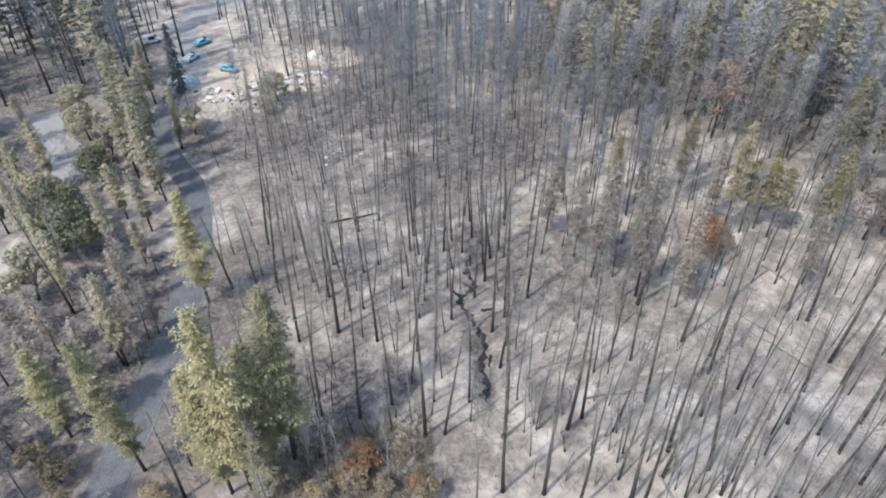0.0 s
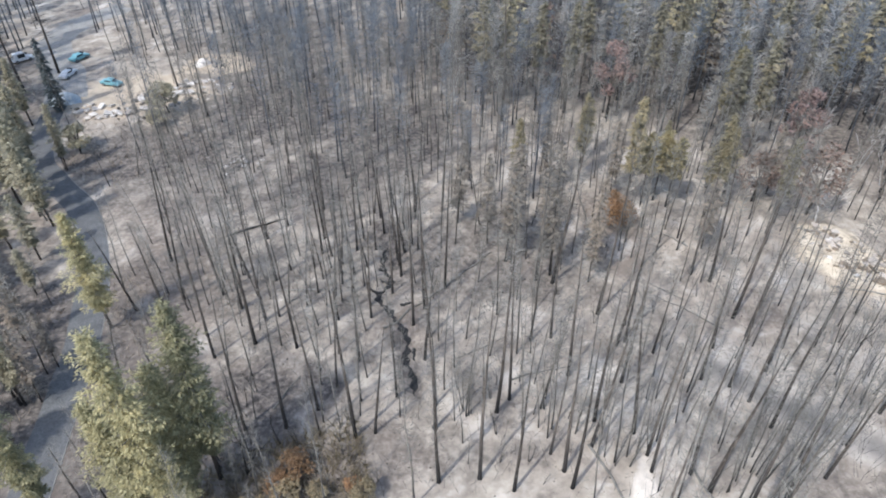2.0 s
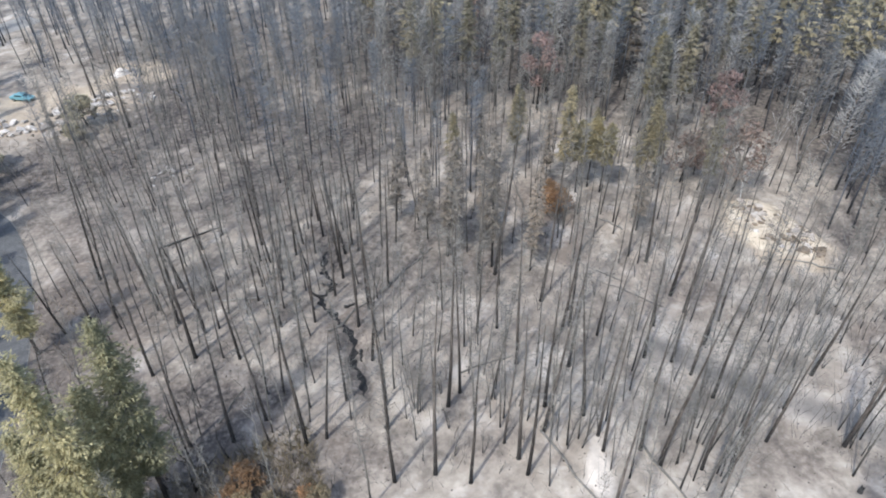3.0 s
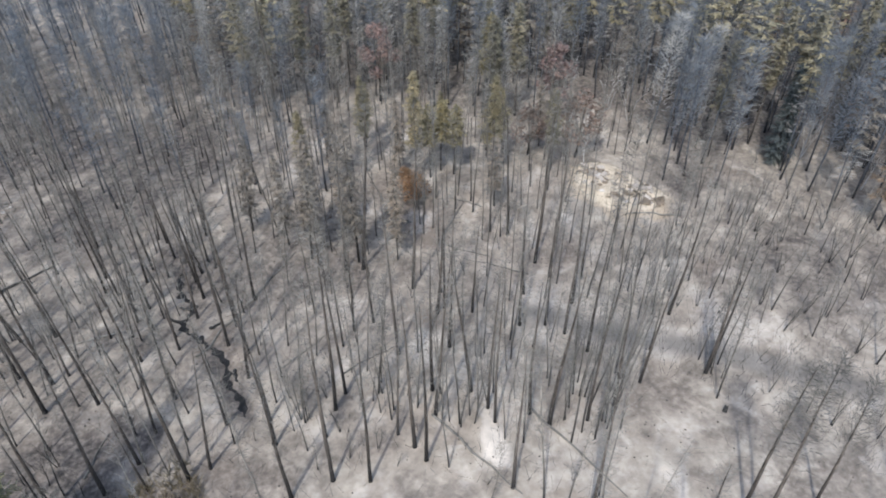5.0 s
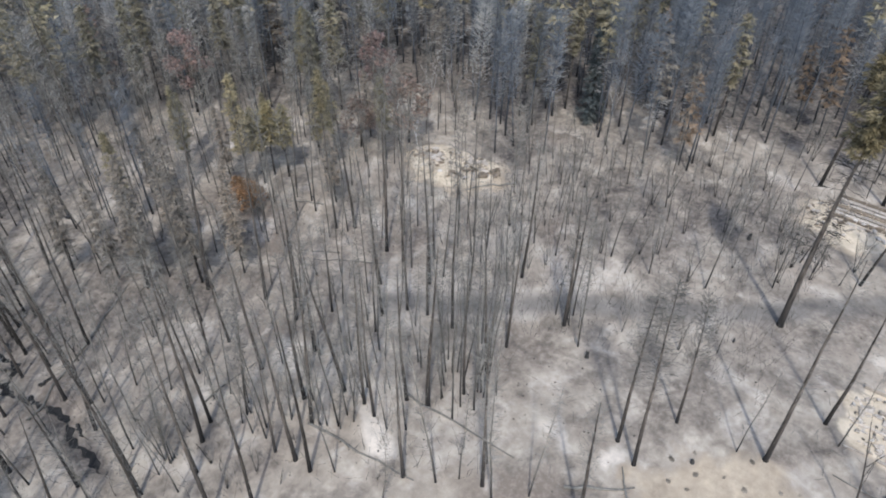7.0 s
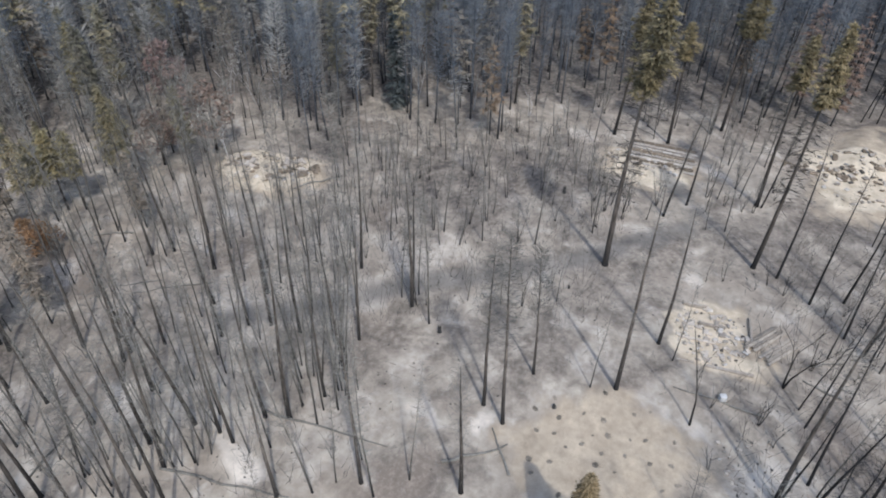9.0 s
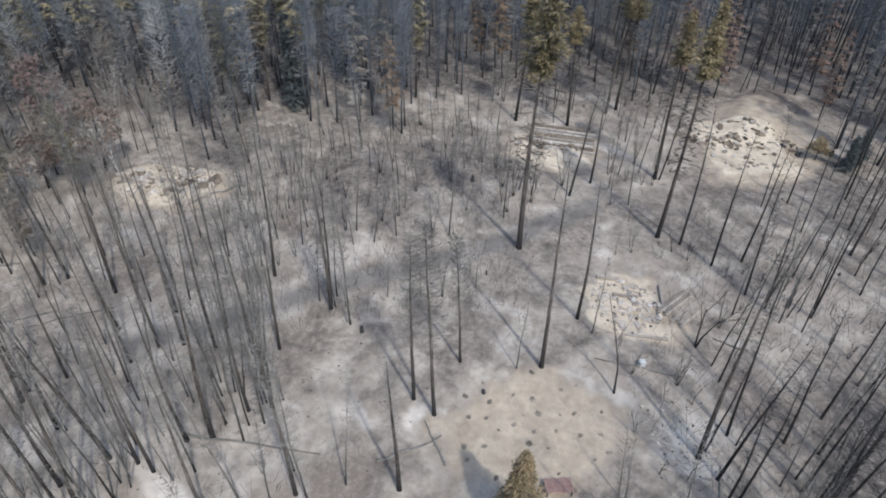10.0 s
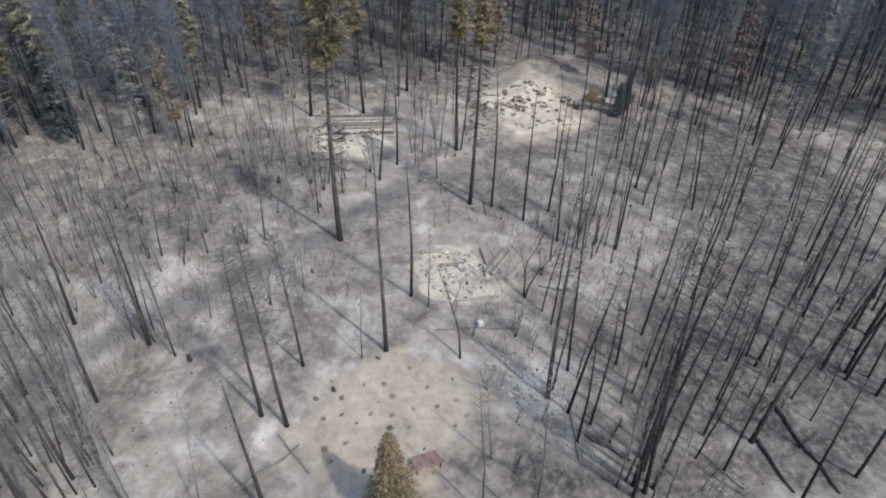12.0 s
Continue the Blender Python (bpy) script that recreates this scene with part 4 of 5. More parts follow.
# tight clumps of thin poles
rnd = random.Random(17)
for cx, cy, count, spread, tall in ((32.2, 25.5, 12, 1.7, 17), (33.6, 28.6, 7, 1.4, 16), (21.5, 33.0, 6, 1.6, 15), (24.5, 32.0, 5, 1.4, 14), (8.5, 40.2, 5, 0.6, 11), (29.8, -18.0, 7, 1.8, 18), (41.8, -31.6, 6, 1.8, 19), (37.7, -19.6, 5, 1.8, 16),
                                    (46.6, 24.6, 6, 1.2, 13), (-14.0, 60.0, 8, 2.0, 15), (-15.0, 63.5, 8, 1.5, 15), (60.0, -20.0, 9, 2.0, 16), (28.5, 38.0, 8, 1.6, 15), (16.5, 38.0, 7, 1.4, 15), (69, 42, 12, 2.2, 12), (48, 36, 7, 1.5, 12)):
    for _ in range(count):
        THIN.plant(cx + rnd.gauss(0, spread), cy + rnd.gauss(0, spread), tall * rnd.uniform(0.45, 1.1))

# the roadside on the west: pines, oaks, scorched trees
for x, y, h in ((-50.2, 95.0, 18), (-44.3, 87.0, 17), (-46.8, 86.8, 15), (-40.2, 73.1, 10), (-40.6, 80.5, 13), (-42.6, 95.4, 11), (-42.9, 67.7, 11), (-63.6, 91.0, 12), (-58.9, 84.8, 11), (-57.9, 77.4, 12), (-53.4, 69.5, 10), (-50.8, 66.2, 8),
                (-43.2, 83.5, 14), (-46.0, 92.0, 14), (-48.4, 99.0, 13), (-54.0, 104.0, 15), (-44.6, 76.0, 9), (-38.6, 66.0, 7), (-61.0, 81.0, 11), (-66.0, 86.0, 12), (-56.0, 71.0, 10), (-60.0, 73.0, 11), (-44.8, 58.4, 11), (-38.2, 40.9, 12), (-78, 101, 15), (-82, 95, 14), (-34.7, 48.6, 13), (-52.5, 112, 12), (-57.5, 109, 14)):
    DUSTYPINE.plant(x, y, h)
for x, y, h in ((-68.0, 118, 25), (-63, 122, 25), (-58, 126, 24), (-74, 117, 26), (-80, 112, 26), (-54, 134, 22), (-66, 132, 24), (-76, 128, 25), (-86, 120, 25), (-70, 140, 24)):
    TALLPINE.plant(x, y, h, label="tall pine with olive-grey crown behind the paved drive")
for x, y, h in ((-52.0, 86.0, 6.5), (-51.5, 72.3, 9), (-47.9, 67.3, 8), (-50.6, 69.0, 8)):
    OAK.plant(x, y, h)
for x, y, h in ((-62.0, 103.0, 8.5), (-59.0, 98.5, 7), (-55.4, 76.0, 8), (-52.8, 92.1, 7), (-49.6, 59.5, 8), (-29.9, 112.3, 6), (-31.1, 107.4, 3.5), (-41.9, 100.5, 5)):
    OLIVEOAK.plant(x, y, h)
# blue-green lifted in the colour itself to suggest haze
DARKGREEN = leafy("dark_blue_green_needles", (0.095, 0.115, 0.125), (0.18, 0.205, 0.21))
DARKFIR = Kind("dark_fir", [conifer(290 + k, 12, 0.16, 0.05, 0.17, 2400, 0.36, 0.45, 7, 30, 0.85, 0.15, 0.5) for k in range(2)], (BARK, TWIG, DARKGREEN),
               "dense dark blue-green fir beside the yard", "tree", "dark firs", 12)
for x, y, h in ((-49.3, 117.0, 13), (86.5, 48.5, 15), (92.5, -31.5, 5.5), (94.5, -33.0, 6.5)):
    DARKFIR.plant(x, y, h)
for x, y, h in ((-33.2, 48.8, 10), (-36.0, 50.3, 11), (-32.8, 53.4, 8), (-39, 62, 9), (102.6, -40.1, 7), (-37.5, 58, 9)):
    BROWNPINE.plant(x, y, h)
for x, y, h in ((-35.8, 34.4, 3), (-38.7, 36.2, 3.2), (-33.6, 31.5, 2.4), (94.5, -27.9, 3.5), (-26.2, 32.5, 2.2), (-24.8, 30.8, 2.6), (-8.4, 33.6, 2.4), (-1.6, 32.2, 2.8), (-11.6, 32.2, 2.2), (-5.4, 33.0, 1.9)):
    BRUSH.plant(x, y, h)
for x, y, h in ((-40.5, 45.0, 11), (-43.0, 50.5, 10), (-37.5, 47.0, 9), (-46.5, 46.0, 11), (-41.5, 37.5, 9), (-35.4, 42.6, 10), (-48.5, 53.0, 10), (-38.6, 53.8, 8)):
    BROWNPINE.plant(x, y, h, label="scorched roadside pine with grey-brown thin needles")
for x, y, h in ((-41.5, 30.5, 15), (-37.0, 26.0, 16), (-45.5, 34.0, 14), (-49.0, 40.0, 14)):
    DUSTYPINE.plant(x, y, h)
FORKED.plant(52.0, -11.7, 9.2)
BROOM = Kind("bare_slender_tree", [broom_tree(130, 11, 0.1, 0.3, 1, 0.06, 0.2)], (BARK, CHARTWIG),
             "slender leafless tree with a broom of fine upright twigs", "tree", "", 11)
BROOM.plant(43.7, -4.5, 11)
FORKED.plant(-12.0, 36.8, 9)
FORKED.plant(-9.2, 39.5, 5)
PALE = Kind("bare_white_snag", [burnt_hardwood(150 + k, 7, 0.09, 2 + k % 2) for k in range(3)], (BARK_PALE, BARK_PALE),
            "pale barkless forked dead tree in front of dark woods", "tree", "pale snags", 7)
PALE.plant(61.6, 62.3, 7)

# ---- dense stands and far woods ----
def bearing(x, y):
    return math.degrees(math.atan2(x, y))


def wood_edge(x, y):
    a = bearing(x, y)
    return float(np.interp(a, EDGE_AT, EDGE_R)) + 4 * float(waves(x, y, 9, 61)) + 7 * float(waves(x, y, 22, 62)) if a > 8 else 1e9


CLEARINGS = [(36.5, 2.5, 8.5, 8.5, 0), (55.5, -5.5, 7.5, 6.5, 0), (97, -20, 16, 9, -15), (86, 9, 6.5, 8, 0), (61, 53.5, 5.5, 8, 20), (33, 17, 4.5, 4.5, 0), (39, 20, 5, 5, 0), (46, 12, 5, 6, 0), (51, 6, 5, 5, 0),
             (-36, 121, 15, 11, 0), (-52, 137, 9, 14, 0), (-66, 99, 9, 12, 40), (23, 30, 1.5, 2.4, 0), (66, 4, 6, 6, 0), (76, -12, 7, 6, 0)]


def blocked(x, y, gap):
    if any(float(ellipse(x, y, *c)) > 0.3 for c in CLEARINGS):
        return True
    if float(along(x, y, ROAD)) < 3.2 or float(along(x, y, YARD_ROAD)) < 6 or float(along(x, y, DRIVE)) < 5 or float(along(x, y, TRACK)) < 2.2 or float(along(x, y, CREEK)) < 0.9:
        return True
    return any(abs(x - a) < gap and abs(y - b) < gap for a, b in PLANTED)


def scatter(seed, tries, a0, a1, r0, r1, gap, test=None):
    """Random feet in a stretch of the plan between two bearings and two distances."""
    rng, found = random.Random(seed), []
    for _ in range(tries):
        a, r = radians(rng.uniform(a0, a1)), math.sqrt(rng.uniform(r0 * r0, r1 * r1))
        x, y = r * math.sin(a), r * math.cos(a)
        if (test is None or test(x, y)) and not blocked(x, y, gap):
            PLANTED.append((x, y))
            found.append((x, y))
    return found


def before_woods(x, y):
    return math.hypot(x, y) < wood_edge(x, y)


def in_woods(x, y):
    return math.hypot(x, y) > wood_edge(x, y)


def standing(found, kinds, tall, seed):
    rng = random.Random(seed)
    for x, y in found:
        PLANTED.remove((x, y))
        rng.choice(kinds).plant(x, y, tall * rng.uniform(0.5, 1.1))


# near fillers, each a tree of its own
standing(scatter(1, 125, -16, 56, 30, 62, 1.5, before_woods), (THIN, THIN, POLE), 19, 1)
standing(scatter(11, 60, -4, 7, 58, 78, 0.9), (POLE,), 15, 11)
standing(scatter(10, 90, -20, 10, 38, 76, 1.5), (THIN, POLE), 17, 10)
standing(scatter(2, 26, 99, 138, 26, 75, 1.5, before_woods), (BLACK, BLACK, BLACK, THIN), 17, 2)
standing(scatter(3, 22, 60, 99, 40, 100, 4.0, before_woods), (THIN,), 15, 3)
standing(scatter(4, 130, -52, -16, 30, 80, 1.8), (THIN, THIN, POLE), 14, 4)
standing(scatter(5, 75, 52, 84, 50, 92, 1.6, before_woods), (SAPLING,), 5.5, 5)
standing(scatter(12, 75, 56, 88, 52, 92, 1.6, before_woods), (THIN,), 12, 12)
standing(scatter(6, 120, -4, 60, 30, 75, 1.4, before_woods), (SAPLING,), 3.6, 6)
standing(scatter(7, 40, 84, 125, 38, 80, 2.0, before_woods), (SAPLING,), 3.6, 7)
standing(scatter(14, 110, 97, 134, 30, 78, 1.3, before_woods), (CHARSAP,), 4.0, 14)
standing(scatter(15, 70, -6, 40, 32, 60, 1.2, before_woods), (CHARSAP, SAPLING), 4.2, 15)
standing(scatter(13, 30, -22, -2, 33, 42, 0.8), (SAPLING,), 3.6, 13)
standing(scatter(16, 22, -24, -14, 40, 49, 0.8), (CHARSAP,), 4.2, 16)
standing(scatter(8, 26, -30, 15, 34, 80, 2.0), (SAPLING,), 3.2, 8)
for x, y in scatter(9, 500, 10, 75, 95, 112, 3.0, lambda x, y: abs(math.hypot(x, y) - wood_edge(x, y)) < 3)[:15]:
    PALE.plant(x, y, 6 + 2 * math.sin(x), label="pale thin dead stem leaning at the edge of dark woods")


def shapes(makers, mats):
    return [[(*s.arrays(), m) for s, m in zip(v, mats)] for v in makers]


def grove(name, label, specs, seed):
    """Many trees past counting as one object; specs: (variants, unit height, x, y, height)."""
    rng, v_all, f_all, m_all, mats, base = random.Random(seed), [], [], [], [], 0
    for variants, unit, x, y, h in specs:
        s = h / unit
        w = s ** 0.6 * rng.uniform(0.85, 1.2)
        turn, lx, ly = rng.uniform(0, 6.283), rng.gauss(0, 0.025), rng.gauss(0, 0.025)
        c, sn = math.cos(turn), math.sin(turn)
        for v, f, m in rng.choice(variants):
            if m not in mats:
                mats.append(m)
            z = v[:, 2] * s
            v_all.append(np.stack([(c * v[:, 0] - sn * v[:, 1]) * w + lx * z + x, (sn * v[:, 0] + c * v[:, 1]) * w + ly * z + y, z + ground_height(x, y)], -1))
            f_all.append(f + base)
            m_all.append(np.full(len(f), mats.index(m)))
            base += len(v)
    v, f, mi = np.concatenate(v_all), np.concatenate(f_all), np.concatenate(m_all)
    me = bpy.data.meshes.new(name)
    me.vertices.add(len(v))
    me.vertices.foreach_set("co", v.ravel().astype(np.float32))
    me.loops.add(f.size)
    me.loops.foreach_set("vertex_index", f.ravel().astype(np.int32))
    me.polygons.add(len(f))
    me.polygons.foreach_set("loop_start", (np.arange(len(f)) * 3).astype(np.int32))
    for m in mats:
        me.materials.append(m)
    me.polygons.foreach_set("material_index", mi.astype(np.int32))
    me.update(calc_edges=True)
    tagged(new(name, me), label, "trees", kind="stuff")


BARE = shapes([burnt_pole(400 + k, 18, 0.08, 12, 0.33, 1.0, 4, 110, 0.024, 0.026, 0.75, 10) for k in range(8)], (BARK_GREY, TWIG))
BARE_BLACK = shapes([burnt_pole(410 + k, 18, 0.1, 12, 0.3, 0.9, 4, 80, 0.02, 0.03, 0.55, 24) for k in range(6)], (BARK_BLACK, CHARTWIG))
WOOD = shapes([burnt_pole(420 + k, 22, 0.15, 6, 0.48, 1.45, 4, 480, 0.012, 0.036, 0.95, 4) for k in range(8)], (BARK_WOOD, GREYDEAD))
WOOD_SOOTY = shapes([burnt_pole(430 + k, 22, 0.15, 6, 0.48, 1.45, 4, 480, 0.012, 0.036, 0.95, 4) for k in range(6)], (BARK_BLACK, HAZESOOT))
WOOD_BROWN = shapes([conifer(440 + k, 20, 0.14, 0.5, 0.11, 330, 0.42, 0.6, 4, 14, 0.6, 0.3, 0.3, 32) for k in range(4)], (BARK_WOOD, PALEDEAD, WOODBROWN))
WOOD_OLIVE = shapes([conifer(460 + k, 22, 0.15, 0.56, 0.115, 400, 0.44, 0.6, 4, 15, 0.55, 0.3, 0.3, 32) for k in range(4)], (BARK_WOOD, PALEDEAD, WOODGREEN))
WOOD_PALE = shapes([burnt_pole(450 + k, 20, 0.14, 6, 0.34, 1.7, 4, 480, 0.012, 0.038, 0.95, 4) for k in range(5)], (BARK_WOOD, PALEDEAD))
WOOD_DARK = shapes([conifer(470 + k, 22, 0.18, 0.2, 0.14, 620, 0.5, 0.5, 5, 20, 0.75, 0.3, 0.4) for k in range(3)], (BARK, TWIG, DARKGREEN))
WOOD_RUST = shapes([conifer(485 + k, 18, 0.15, 0.28, 0.16, 640, 0.42, 0.5, 4, 18, 0.7, 0.25, 0.4) for k in range(2)], (BARK_WOOD, TWIG, leafy("muted_rust_needles", (0.25, 0.19, 0.14), (0.37, 0.285, 0.21))))
WOOD_RED = shapes([conifer(480, 16, 0.15, 0.25, 0.15, 480, 0.46, 0.5, 5, 14, 0.7, 0.25, 0.4)], (BARK_WOOD, TWIG, REDDISH))
BUSH = shapes([broom_tree(500 + k, 5, 0.045, 0.2 + 0.1 * (k % 3), 1 + k % 3) for k in range(6)], (BARK_GREY, TWIG))
rnd = random.Random(11)
specs = [(BARE, 18, x, y, rnd.uniform(13, 22)) for x, y in scatter(21, 760, -18, 56, 55, 118, 1.4, before_woods)]
specs += [(BARE_BLACK, 18, x, y, rnd.uniform(11, 18)) for x, y in scatter(22, 150, 98, 140, 45, 120, 1.6, before_woods)]
specs += [(BARE, 18, x, y, rnd.uniform(12, 19)) for x, y in scatter(23, 200, 56, 104, 78, 122, 2.0, before_woods)]
specs += [(BUSH, 5, x, y, rnd.uniform(3, 6.5)) for x, y in scatter(24, 290, 48, 98, 60, 104, 1.2, before_woods)]
specs += [(BARE, 18, x, y, rnd.uniform(12, 18)) for x, y in scatter(25, 130, -50, -18, 60, 190, 2.5)]
grove("burnt_stand", "dense stand of bare grey dead poles in ash", specs, 31)
specs = []
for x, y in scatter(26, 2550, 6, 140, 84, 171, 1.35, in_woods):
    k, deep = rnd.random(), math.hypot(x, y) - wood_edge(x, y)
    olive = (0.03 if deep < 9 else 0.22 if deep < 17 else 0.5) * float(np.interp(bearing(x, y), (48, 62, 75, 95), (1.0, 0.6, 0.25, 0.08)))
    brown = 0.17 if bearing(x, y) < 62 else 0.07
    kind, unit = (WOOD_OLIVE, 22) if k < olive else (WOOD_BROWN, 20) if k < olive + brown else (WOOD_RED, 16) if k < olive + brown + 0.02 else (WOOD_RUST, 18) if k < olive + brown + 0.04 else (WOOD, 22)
    # more haze-coloured pale trees at low bearings, where the woods look mistier
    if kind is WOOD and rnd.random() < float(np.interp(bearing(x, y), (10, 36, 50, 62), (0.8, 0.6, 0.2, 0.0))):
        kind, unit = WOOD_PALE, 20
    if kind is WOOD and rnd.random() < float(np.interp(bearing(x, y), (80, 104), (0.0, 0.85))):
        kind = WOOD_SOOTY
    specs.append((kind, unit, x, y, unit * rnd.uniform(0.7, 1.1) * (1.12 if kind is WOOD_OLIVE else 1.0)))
for x, y in scatter(27, 380, -20, 8, 90, 178, 1.7):
    specs.append((WOOD if rnd.random() < 0.85 else BARE, 22, x, y, rnd.uniform(14, 21)))
for x, y in scatter(28, 430, -55, -22, 116, 195, 2.4):
    specs.append((rnd.choice((WOOD_DARK, WOOD_DARK, WOOD_OLIVE, WOOD) if bearing(x, y) < -27 else (WOOD, WOOD, WOOD_OLIVE)), 22, x, y, rnd.uniform(18, 26)))
for x, y in scatter(29, 300, -6, 20, 78, 126, 1.7):
    specs.append((WOOD, 22, x, y, rnd.uniform(11, 17)) if rnd.random() < 0.55 else (BARE, 18, x, y, rnd.uniform(10, 17)))
for x, y in scatter(30, 110, 99, 140, 68, 104, 2.2):
    specs.append((BARE_BLACK, 18, x, y, rnd.uniform(13, 19)))
grove("far_woods", "dark burnt woods with grey, brown and olive crowns", specs, 32)


# ---- roads ----
def strip(name, line, width, mat, label, lift=0.05, ragged=0.0):
    pts = np.array(line, float)
    fine = []
    for k in range(len(pts) - 1):
        p0, p1, p2, p3 = pts[max(k - 1, 0)], pts[k], pts[k + 1], pts[min(k + 2, len(pts) - 1)]
        for t in np.linspace(0, 1, 8, endpoint=False):
            fine.append(0.5 * (2 * p1 + (p2 - p0) * t + (2 * p0 - 5 * p1 + 4 * p2 - p3) * t * t + (3 * p1 - p0 - 3 * p2 + p3) * t ** 3))
    fine = np.array(fine + [pts[-1]])
    d = np.gradient(fine, axis=0)
    side = np.stack([-d[:, 1], d[:, 0]], -1) / np.linalg.norm(d, axis=1)[:, None]
    cols = np.linspace(-0.5, 0.5, 7)
    v, f = [], []
    for k, p in enumerate(fine):
        for j, c in enumerate(cols):
            w = width * (1 + 0.06 * math.sin(k * 0.9 + 2 * c) * (abs(c) > 0.4) + ragged * math.sin(k * 0.85) * math.cos(k * 0.33 + 1))
            if ragged:
                w *= 0.15 + 0.85 * min(1, k / 6, (len(fine) - 1 - k) / 6)
            q = p + side[k] * (c * w + 0.5 * ragged * width * math.sin(k * 0.55) * math.cos(k * 0.9))
            v.append((q[0], q[1], ground_height(*q) + (lift if abs(c) < 0.5 else -0.05)))
    n = len(cols)
    for k in range(len(fine) - 1):
        for j in range(n - 1):
            f.append((k * n + j, k * n + j + 1, k * n + n + j + 1, k * n + n + j))
    me = bpy.data.meshes.new(name)
    me.from_pydata(v, [], f)
    me.materials.append(mat)
    tagged(new(name, me), label, "road", kind="structure")


strip("road", ROAD, 4.6, ASPHALT, "narrow worn grey asphalt road strewn with ash")
strip("road_edge_line", [(x + 1.95, y) if y < 75 else (x + 1.6, y + 1.1) for x, y in ROAD[1:9]], 0.1, CONCRETE, "thin worn pale edge line painted on the asphalt", 0.065)
WET = simple("wet_black_creek_soil", (0.012, 0.012, 0.012), (0.035, 0.033, 0.031), 1.5, rough=0.7, vary=False)
strip("creek_bed", CREEK[2:], 0.8, WET, "narrow winding black creek bed cut into ash", 0.06, 0.6)
strip("road_yard", YARD_ROAD, 8.5, CONCRETE, "pale dusty gravel drive opening into a yard", 0.07)
strip("driveway", DRIVE, 7.0, CONCRETE, "pale paved drive curving between oaks", 0.06)


# ---- vehicles and yard things ----
def box(bm, x0, x1, y0, y1, z0, z1, bevel=0.0):
    made = bmesh.ops.create_cube(bm, size=1.0, matrix=Matrix.LocRotScale(((x0 + x1) / 2, (y0 + y1) / 2, (z0 + z1) / 2), None, (x1 - x0, y1 - y0, z1 - z0)))
    if bevel:
        bmesh.ops.bevel(bm, geom=list({e for v in made["verts"] for e in v.link_edges}), offset=bevel, segments=2, affect="EDGES")


def finish(name, bm, mat):
    me = bpy.data.meshes.new(name)
    bm.to_mesh(me)
    bm.free()
    me.materials.append(mat)
    return me


def profile(points, half, taper=1.0):
    """A side outline (x, z) drawn out to both sides; taper narrows the upper part."""
    bm = bmesh.new()
    top = max(z for _, z in points)
    low = min(z for _, z in points)
    left = [bm.verts.new((x, half * (1 - (1 - taper) * (z - low) / (top - low)), z)) for x, z in points]
    right = [bm.verts.new((x, -v.co.y, z)) for v, (x, z) in zip(left, points)]
    bm.faces.new(left)
    bm.faces.new(right[::-1])
    for k in range(len(points)):
        j = (k + 1) % len(points)
        bm.faces.new((left[k], right[k], right[j], left[j]))
    bmesh.ops.recalc_face_normals(bm, faces=bm.faces)
    bmesh.ops.bevel(bm, geom=bm.edges[:], offset=0.05, segments=2, affect="EDGES")
    return bm


def car(x, y, turn, paint, label, van=False):
    ob = tagged(new("car"), label, "car")
    part("body", finish("body", profile([(-2.2, 0.35), (2.2, 0.35), (2.25, 0.7), (1.2, 0.92), (-1.5, 0.98), (-2.25, 0.9)], 0.88), paint), ob)
    roof = 2.0 if van else 1.42
    cabin = part("cabin", finish("cabin", profile([(-1.9 if van else -1.45, 0.9), (1.15, 0.9), (0.45, roof), (-1.7 if van else -0.95, roof)], 0.82, 0.82), paint), ob)
    for s in (-1, 1):
        bm = bmesh.new()
        box(bm, -1.0, 0.55, s * 0.79 - 0.02, s * 0.79 + 0.02, 1.0, roof - 0.14, 0.01)
        part("side_window", finish("side_window", bm, GLASS_DARK), cabin)
        bm = bmesh.new()
        box(bm, 2.2, 2.27, s * 0.62 - 0.16, s * 0.62 + 0.16, 0.6, 0.74, 0.02)
        part("headlight", finish("headlight", bm, WHITE_PAINT), ob)
    bm = bmesh.new()
    bmesh.ops.create_cube(bm, size=1.0, matrix=Matrix.LocRotScale((0.84, 0, (0.95 + roof) / 2), Euler((0, radians(-52 if not van else -35), 0)), (0.75, 1.25, 0.03)))
    part("windscreen", finish("windscreen", bm, GLASS_DARK), cabin)
    for wx in (-1.4, 1.35):
        for wy in (-0.82, 0.82):
            bm = bmesh.new()
            bmesh.ops.create_cone(bm, cap_ends=True, segments=16, radius1=0.33, radius2=0.33, depth=0.22, matrix=Matrix.LocRotScale((wx, wy, 0.33), Euler((radians(90), 0, 0)), None))
            wheel = part("wheel", finish("wheel", bm, RUBBER), ob)
            bm = bmesh.new()
            bmesh.ops.create_cone(bm, cap_ends=True, segments=12, radius1=0.19, radius2=0.19, depth=0.25, matrix=Matrix.LocRotScale((wx, wy, 0.33), Euler((radians(90), 0, 0)), None))
            part("rim", finish("rim", bm, STEEL), wheel)
    ob.matrix_basis = pose(x, y, ground_height(x, y) + 0.08, 0, 0, turn) @ Matrix.Diagonal((0.9, 0.9, 0.9, 1))
    return ob


car(-51.6, 140.2, 55, TEAL, "faded turquoise car parked on the pale yard")
car(-42.4, 126.2, -26, TEAL, "turquoise car beside burnt debris in the yard")
car(-62.8, 141.5, 35, WHITE_PAINT, "dusty white van parked behind the dark fir", True)
car(-51.6, 131.9, 70, WHITE_PAINT, "dusty white car on the pale drive")


